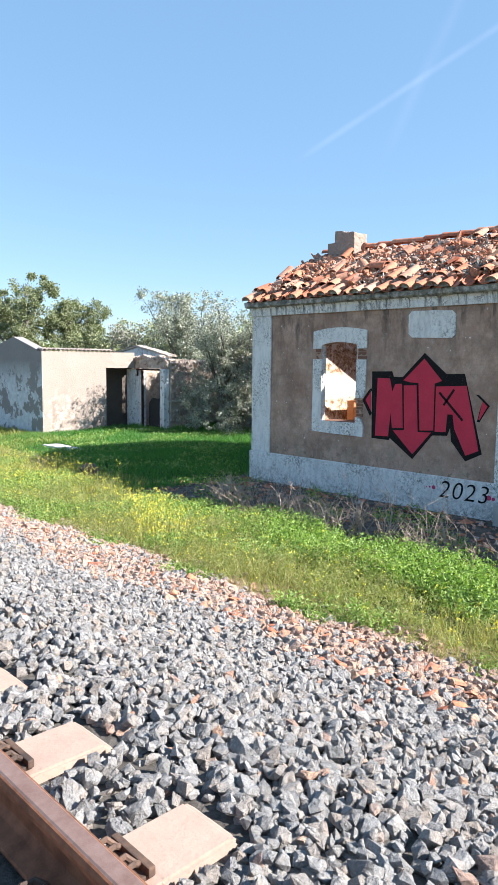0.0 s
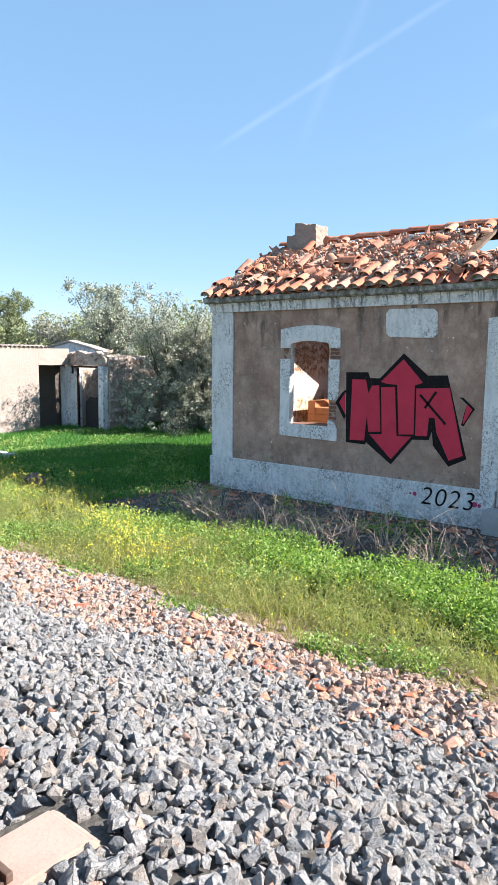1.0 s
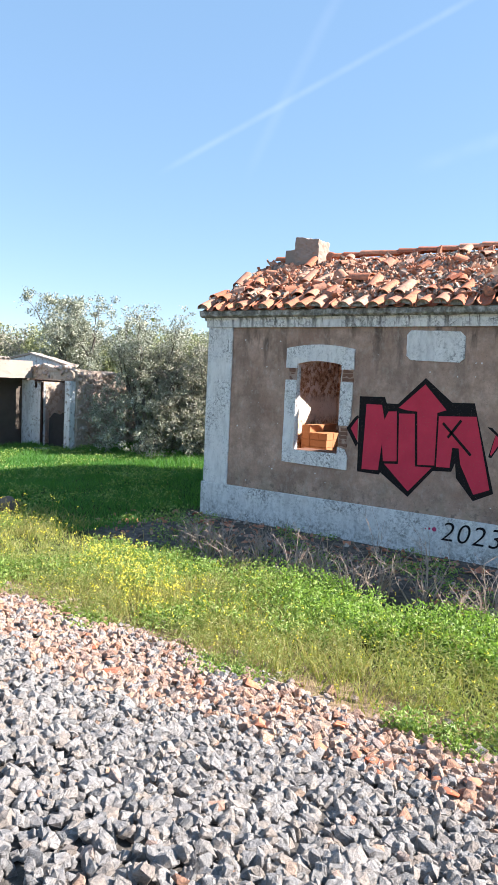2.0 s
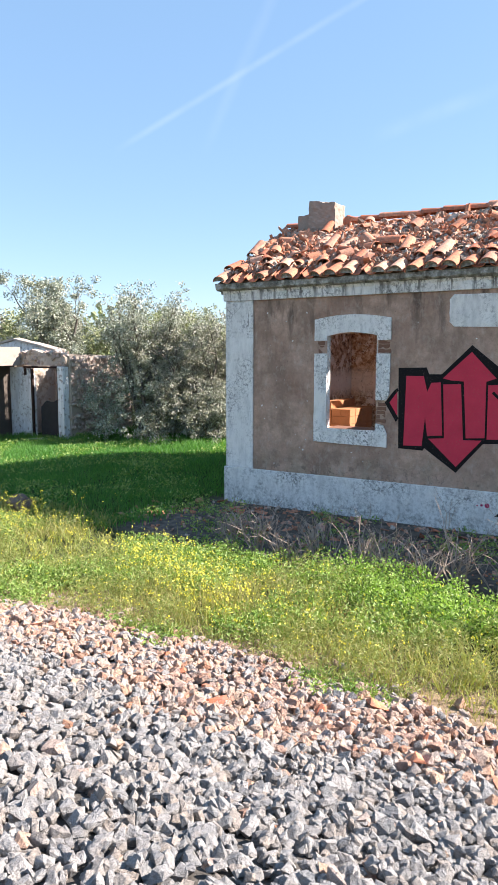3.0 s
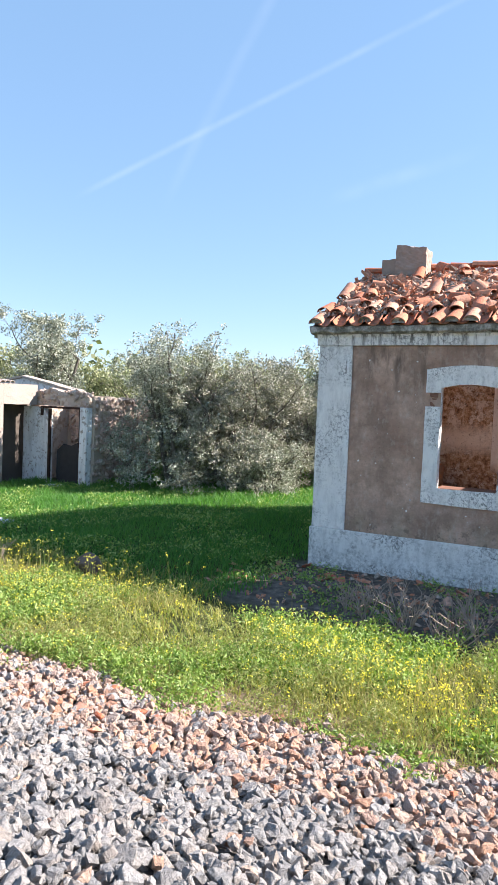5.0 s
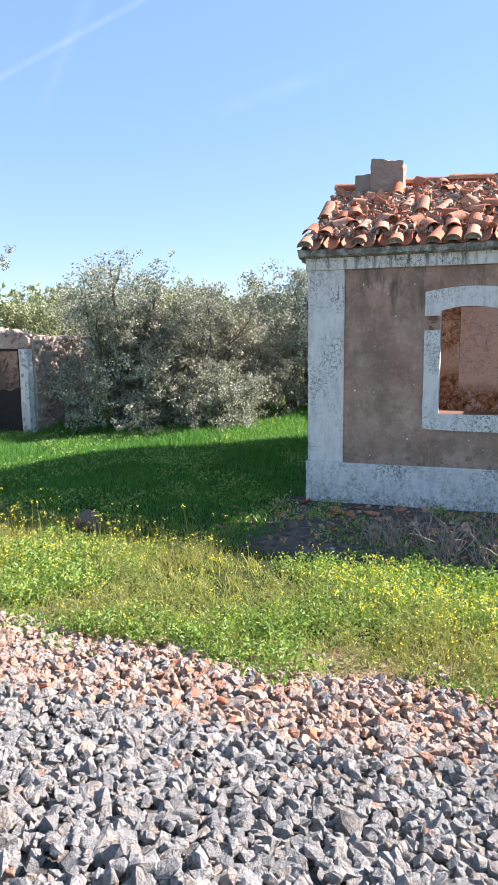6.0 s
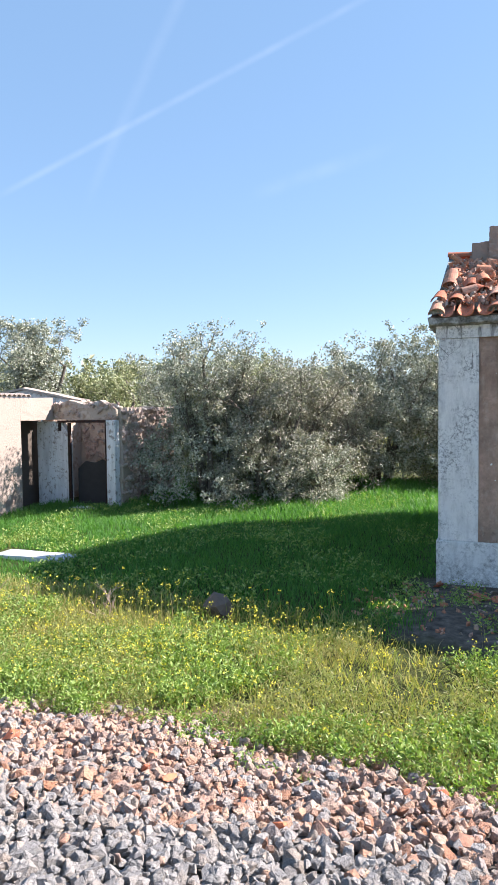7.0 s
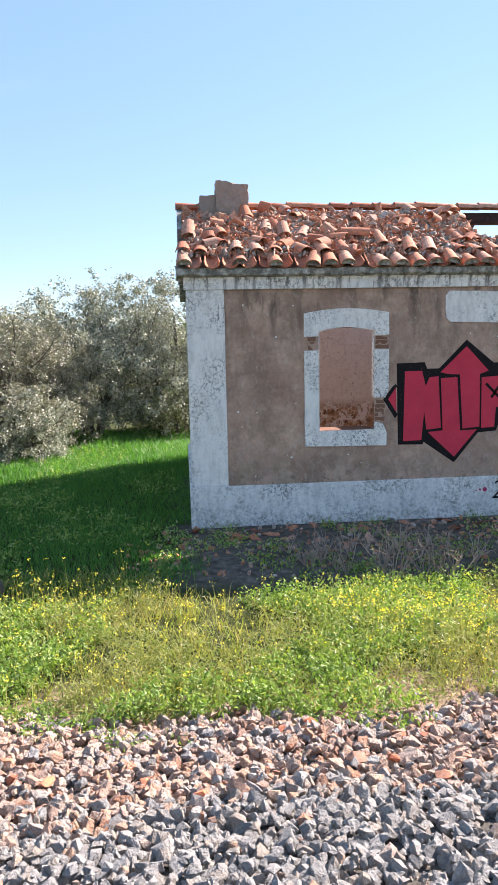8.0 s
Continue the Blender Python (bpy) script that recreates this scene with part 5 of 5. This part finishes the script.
pz = lie(px, py) + rng.uniform(0.0, 1.0, k) ** 0.7 * np.repeat(rng.uniform(0.10, 0.36, len(x)) * np.clip((x - outer(y)) / 0.7 + 0.2, 0.35, 1), per)
v, t = small_leaves(np.stack([px, py, pz], -1), rng.uniform(0.03, 0.06, k), rng.uniform(0.006, 0.012, k))
M_FERNY = greenery("ferny_leaves", ((0.25, 0.30, 0.08), (0.36, 0.37, 0.13), (0.18, 0.26, 0.065), (0.44, 0.41, 0.20)), 0.36, (1.25, 1.25, 0.75))
tagged(part("feathery_herbs", tri_mesh("feathery_herbs", v, t, M_FERNY), None), "airy pale green herbs with thread-like leaves", "weeds", kind="stuff")


def flowering(name, n, zone, tall, label, clusters):
    """Stems with small four-petalled yellow heads."""
    cx, cy = zone
    pick = rng.integers(0, len(cx), n)
    x, y = cx[pick] + rng.normal(0, clusters, n), cy[pick] + rng.normal(0, clusters * 1.3, n)
    keep = (x > outer(y) + 0.1)
    x, y = x[keep], y[keep]
    k = len(x)
    h = tall * rng.uniform(0.45, 1.15, k)
    g = lie(x, y)
    foot = np.stack([x, y, g], -1)
    v1, t1 = blades(foot, h, np.full(k, 0.005), 0.12)
    part_st = tagged(part(name + "_stems", tri_mesh(name + "_stems", v1, t1, M_VERGE), None), "thin green flower stems", "flowers", kind="stuff")
    heads = np.repeat(v1.reshape(k, 5, 3)[:, 4], 4, axis=0) + rng.normal(0, 0.014, (k * 4, 3))
    v2, t2 = leaves(heads, rng.uniform(0.012, 0.024, k * 4), rng.uniform(0.012, 0.02, k * 4), 0.1)
    return tagged(part(name, tri_mesh(name, v2, t2, M_FLOWER), None), label, "flowers", kind="stuff")


c = rng.uniform(0, 1, (60, 2))
fx, fy = 5.3 + 2.2 * c[:, 0], -2 + 18 * c[:, 1]
flowering("yellow_flowers", 1500, (fx, fy), 0.24, "small yellow flowers scattered in the verge", 0.5)
flowering("mustard_clump", 330, (np.array([6.4, 6.1, 6.6, 5.9]), np.array([7.3, 6.7, 7.7, 6.2])), 0.38, "bushy clump of yellow mustard flowers", 0.26)
flowering("tall_mustard", 150, (np.array([7.5, 7.4, 7.55, 7.4, 7.4]), np.array([10.3, 11.0, 11.9, 12.6, 13.6])), 0.50, "tall yellow flower stalks at the shadow's edge", 0.3)
flowering("yellow_flowers", 650, (rng.uniform(5.6, 7.4, 20), rng.uniform(9.5, 16, 20)), 0.24, "small yellow flowers in the sunny grass", 0.4)

# pale feathery grass on the verge
x, y = field(30000, 5.0, 7.8, -3, 15)
keep = verge_zone(x, y) & (patchy(x, y, 1.1, 7) + np.where(y < 7.3, 0.25 * np.clip(6.3 - x, -0.8, 0.8), -0.05) > 0.47)
x, y = x[keep], y[keep]
v, t = blades(np.stack([x, y, lie(x, y)], -1), rng.uniform(0.13, 0.34, len(x)) * np.clip((x - outer(y)) / 0.8 + 0.15, 0.3, 1), rng.uniform(0.003, 0.005, len(x)), 0.6)
M_STRAW = greenery("straw_blades", ((0.38, 0.34, 0.12), (0.27, 0.29, 0.075), (0.50, 0.42, 0.21)), 0.32, (1.2, 1.15, 0.75))
tagged(part("feathery_grass", tri_mesh("feathery_grass", v, t, M_STRAW), None), "pale seeding grass stalks", "grass", kind="stuff")


x, y = field(16000, 5.6, 8.3, 10.5, 17)
keep = rng.random(len(x)) < np.clip((y - 10.5) / 2, 0.2, 1)
x, y = x[keep], y[keep]
v, t = blades(np.stack([x, y, lie(x, y)], -1), rng.uniform(0.10, 0.26, len(x)), rng.uniform(0.004, 0.007, len(x)), 0.6)
tagged(part("feathery_grass", tri_mesh("feathery_grass", v, t, M_STRAW), None), "straw-yellow drying grass on the verge", "grass", kind="stuff")


def twig_mesh(name, seeds, mat, reach, thick, forks=3):
    """Dry branching stalks as thin three-sided sticks."""
    vs, ts = [], []
    r = random.Random(len(seeds) + int(reach * 100))

    def stick(a, b, w0, w1):
        d = (b - a).normalized()
        u = d.orthogonal().normalized()
        w = d.cross(u)
        k = len(vs)
        for p, rad in ((a, w0), (b, w1)):
            for i in range(3):
                q = p + rad * (math.cos(2.1 * i) * u + math.sin(2.1 * i) * w)
                vs.append((q.x, q.y, q.z))
        for i in range(3):
            j = (i + 1) % 3
            ts.extend(((k + i, k + j, k + 3 + j), (k + i, k + 3 + j, k + 3 + i)))

    def grow(p, d, length, w, depth):
        n = 3
        for i in range(n):
            q = p + d * (length / n)
            stick(p, q, w, w * 0.82)
            w *= 0.82
            p = q
            d = (d + Vector((r.gauss(0, 0.16), r.gauss(0, 0.16), r.gauss(0, 0.10)))).normalized()
            if depth and r.random() < 0.8:
                grow(p, (d + Vector((r.gauss(0, 0.5), r.gauss(0, 0.5), r.gauss(0.05, 0.3)))).normalized(), length * 0.55, w * 0.7, depth - 1)

    for sx, sy in seeds:
        sz = float(lie(sx, sy)) - 0.02
        for _ in range(forks):
            grow(Vector((sx, sy, sz)), Vector((r.gauss(0, 0.35), r.gauss(0, 0.35), 1)).normalized(), reach * r.uniform(0.6, 1.1), thick, 2)
    return tri_mesh(name, np.array(vs), np.array(ts), mat)


for sx, sy, rc, sp in ((8.0, 7.0, 0.72, 0.16), (8.3, 7.5, 0.55, 0.25), (8.15, 6.3, 0.6, 0.25), (8.4, 5.6, 0.5, 0.3), (7.85, 4.7, 0.85, 0.16), (7.9, 4.2, 0.75, 0.2), (8.0, 5.3, 0.7, 0.2), (7.85, 3.3, 0.75, 0.2), (7.9, 2.5, 0.7, 0.25),
                       (7.9, 1.7, 0.65, 0.25), (7.5, 12.9, 0.6, 0.1), (7.2, 14.1, 0.5, 0.2), (8.9, 6.6, 0.45, 0.4), (8.8, 8.1, 0.4, 0.35)):
    for _ in range(5):
        spot = [(sx + tr.gauss(0, sp), sy + tr.gauss(0, sp))]
        tagged(part("dry_weed", twig_mesh("dry_weed", spot, M_TWIG, rc * tr.uniform(0.45, 0.85), 0.010, 4 if sx > 7.6 else 1), None), "leafless dry brown weed stalks in the yard", "dry weed", "dry weeds")


# ---- bushes and trees ----
def plant(name, label, category, x, y, height, radius, mat, leaf, count, seed, stems=5, low=0.05, bare=0.0, trunk=0.07, squash=1.0):
    """Stems with limbs that fork into clumps of single leaves, uneven in outline."""
    r = random.Random(seed)
    top = tagged(empty(name), label, category)
    base = Vector((x, y, float(lie(x, y)) - 0.05))
    sticks, tips = [], []

    def limb(p, d, length, w, depth):
        segs = 4
        for i in range(segs):
            q = p + d * (length / segs)
            sticks.append((p, q, w, w * 0.84))
            w *= 0.84
            p = q
            d = (d + Vector((r.gauss(0, 0.16), r.gauss(0, 0.16), r.gauss(0.02, 0.10)))).normalized()
            if depth and (i > 0 or depth < 3):
                out = Vector((r.gauss(0, 0.7), r.gauss(0, 0.7), r.gauss(0.12, 0.4)))
                limb(p, (d * 0.7 + out).normalized(), length * r.uniform(0.42, 0.62), w * 0.66, depth - 1)
        tips.append((p, depth))

    for s in range(stems):
        a = 2 * math.pi * (s + r.random() * 0.7) / stems
        tilt = r.uniform(0.1, 0.75) if stems > 1 else 0.06
        d = Vector((math.cos(a) * tilt, math.sin(a) * tilt, 1)).normalized()
        limb(base + Vector((math.cos(a), math.sin(a), 0)) * radius * 0.18 * (stems > 1), d, height * r.uniform(0.5, 0.72), trunk, 3)
    pts = np.array([list(p) for p, _ in tips])
    rel = pts - np.array(base)
    drift = np.append(rel[:, :2].mean(0), 0)
    rel = rel - drift * np.clip(rel[:, 2:] / rel[:, 2].max(), 0, 1) * 0.9
    scale_h = np.percentile(np.hypot(rel[:, 0], rel[:, 1]), 93)
    scale_v = np.percentile(rel[:, 2], 90)
    fit_s = np.array([radius / scale_h, radius / scale_h, (height - 0.25) / scale_v])
    top_z = (pts[:, 2] - base.z).max()
    place = lambda q: Vector(np.array(base) + (np.array(q) - np.array(base) - drift * min(1, max(0, (q[2] - base.z) / top_z)) * 0.9) * fit_s)
    vs, ts = [], []
    for a, b, w0, w1 in sticks:
        a, b = place(a), place(b)
        d = b - a
        if d.length < 1e-5 or w0 < 0.0035 or b.z > base.z + height - 0.1:
            continue
        d.normalize()
        u = d.orthogonal().normalized()
        w = d.cross(u)
        k = len(vs)
        sides = 6 if w0 > 0.02 else 3
        for p, rad in ((a, w0), (b, w1)):
            for i in range(sides):
                q = p + rad * (math.cos(2 * math.pi * i / sides) * u + math.sin(2 * math.pi * i / sides) * w)
                vs.append((q.x, q.y, q.z))
        for i in range(sides):
            j = (i + 1) % sides
            ts.extend(((k + i, k + j, k + sides + j), (k + i, k + sides + j, k + sides + i)))
    part("trunk", tri_mesh("trunk", np.array(vs), np.array(ts), M_BARK), None, top, "grey-brown stems and limbs")
    centres = rel * fit_s
    centres = np.array(base) + centres[(centres[:, 2] < height) & (np.hypot(centres[:, 0], centres[:, 1]) < radius * 1.12)]
    low_n = int(len(centres) * 0.55)
    if low > 0:
        a = rng.uniform(0, 2 * np.pi, low_n)
        rr = radius * np.sqrt(rng.uniform(0.15, 1.0, low_n))
        cx, cy = x + rr * np.cos(a), y + rr * np.sin(a)
        extra = np.stack([cx, cy, lie(cx, cy) + rng.uniform(low, height * 0.45, low_n)], -1)
        centres = np.concatenate([centres, extra])
    centres = np.repeat(centres[rng.random(len(centres)) > bare * 0.7], 3, axis=0)
    centres = centres + rng.normal(0, 0.085 * radius, centres.shape)
    weight = rng.gamma(1.3, 1.0, len(centres))
    pick = rng.choice(len(centres), count, p=weight / weight.sum())
    clump = rng.uniform(0.6, 1.5, len(centres))[pick][:, None] * leaf
    p = centres[pick] + np.clip(rng.normal(0, 1, (count, 3)), -1.7, 1.7) * clump * np.array([1, 1, 0.85])
    p[:, 2] = np.maximum(p[:, 2], lie(p[:, 0], p[:, 1]) + 0.03)
    v, t = small_leaves(p, rng.uniform(0.6, 1.4, count) * leaf, rng.uniform(0.6, 1.3, count) * leaf * 0.55 * squash)
    part("crown", tri_mesh("crown", v, t, mat), None, top)
    return top


OLIVE_TXT, BROOM_TXT = "grey-green wild olive bush behind the lawn", "dense olive-green shrub behind the lawn"
plant("bush", "large grey-green wild olive bush beside the ruin", "bush", 15.85, 15.3, 4.3, 1.7, M_OLIVE, 0.064, 36000, 1, 9, bare=0.4)
plant("bush", OLIVE_TXT, "bush", 16.3, 13.9, 3.4, 1.7, M_BROWNBUSH, 0.066, 44000, 2, 8, bare=0.2)
plant("bush", BROOM_TXT, "bush", 17.4, 15.2, 3.65, 1.7, M_GREENBUSH, 0.062, 36000, 3, 6)
plant("bush", "brownish half-bare shrub behind the lawn", "bush", 18.0, 13.0, 3.1, 1.4, M_BROWNBUSH, 0.06, 24000, 4, 9, bare=0.35)
plant("tree", "small olive tree with an open grey-green crown", "tree", 20.2, 12.0, 4.15, 1.75, M_OLIVE, 0.078, 36000, 5, 7, low=0.5, trunk=0.07)
plant("tree", "small olive tree with an open grey-green crown", "tree", 20.6, 9.9, 4.5, 2.0, M_OLIVE, 0.078, 40000, 6, 7, low=0.5, trunk=0.07)
plant("bush", "dark low shrub under the olive trees", "bush", 20.0, 9.6, 1.5, 1.3, M_GREENBUSH, 0.07, 14000, 7, 7)
plant("bush", BROOM_TXT, "bush", 20.5, 15.0, 3.4, 1.8, M_GREENBUSH, 0.075, 26000, 8, 6)
plant("bush", BROOM_TXT, "bush", 19.6, 17.4, 3.7, 2.0, M_OLIVE, 0.077, 26000, 9, 6)
plant("bush", "low grey shrub at the lawn's edge", "bush", 16.4, 12.9, 1.7, 0.9, M_OLIVE, 0.063, 12000, 10, 6, bare=0.2)
plant("tree", "tall pale grey-green tree behind the ruin", "tree", 21.9, 25.6, 5.7, 2.1, M_OLIVE, 0.10, 34000, 11, 4, low=0.3, trunk=0.12)
plant("oak_tree", "broad dark evergreen oak behind the outbuilding", "tree", 17.6, 34.5, 6.6, 3.2, M_OAK, 0.12, 34000, 12, 2, low=0.0, trunk=0.2)
plant("oak_tree", "broad dark evergreen oak behind the outbuilding", "tree", 22.2, 36.5, 5.8, 2.8, M_OAK, 0.12, 26000, 13, 2, low=0.0, trunk=0.2)
for i, (fx_, fy_, fh, mat) in enumerate(((14, 40, 6.2, M_OAK), (19, 29, 3.6, M_GREENBUSH), (21.5, 30, 4.1, M_BROWNBUSH), (24.5, 29.5, 4.4, M_GREENBUSH), (26.5, 36, 4.8, M_GREENBUSH), (32, 36, 5.0, M_BROWNBUSH), (31, 27, 4.6, M_GREENBUSH), (35, 30, 5.0, M_OLIVE),
                                      (29, 22.5, 4.4, M_GREENBUSH), (33, 21, 4.6, M_BROWNBUSH), (36, 17.5, 4.6, M_OLIVE), (31, 15.5, 3.9, M_GREENBUSH), (38, 12.5, 4.8, M_OLIVE), (33, 9.5, 4.0, M_GREENBUSH), (24, 24, 3.7, M_GREENBUSH))):
    plant("far_tree", "hazy green tree of the wood's edge", "tree", fx_, fy_, fh, fh * 0.48, mat, 0.125, 14000, 40 + i, 3, low=0.2, trunk=0.12, squash=1.1)
# woods on the horizon
n = 40000
a, d = rng.uniform(-0.6, 2.0, n), rng.uniform(70, 150, n)
hgt = 5.0 + 2.0 * np.sin(7 * a + 0.05 * d) + 1.4 * np.sin(19 * a + 1) + rng.normal(0, 0.5, n)
p = np.stack([d * np.cos(a), 8 + d * np.sin(a), rng.uniform(0.0, 1.0, n) ** 0.8 * hgt], -1)
v, t = small_leaves(p, rng.uniform(0.5, 1.1, n), rng.uniform(0.4, 0.8, n))
tagged(part("far_woods", tri_mesh("far_woods", v, t, M_OAK), None), "distant scrub woods along the horizon", "woods", kind="stuff")

# the whole plan to metres
for ob in scene.objects:
    if ob.parent is None and ob.type in {"MESH", "EMPTY"}:
        ob.matrix_basis = Matrix.Scale(UNIT, 4) @ ob.matrix_basis
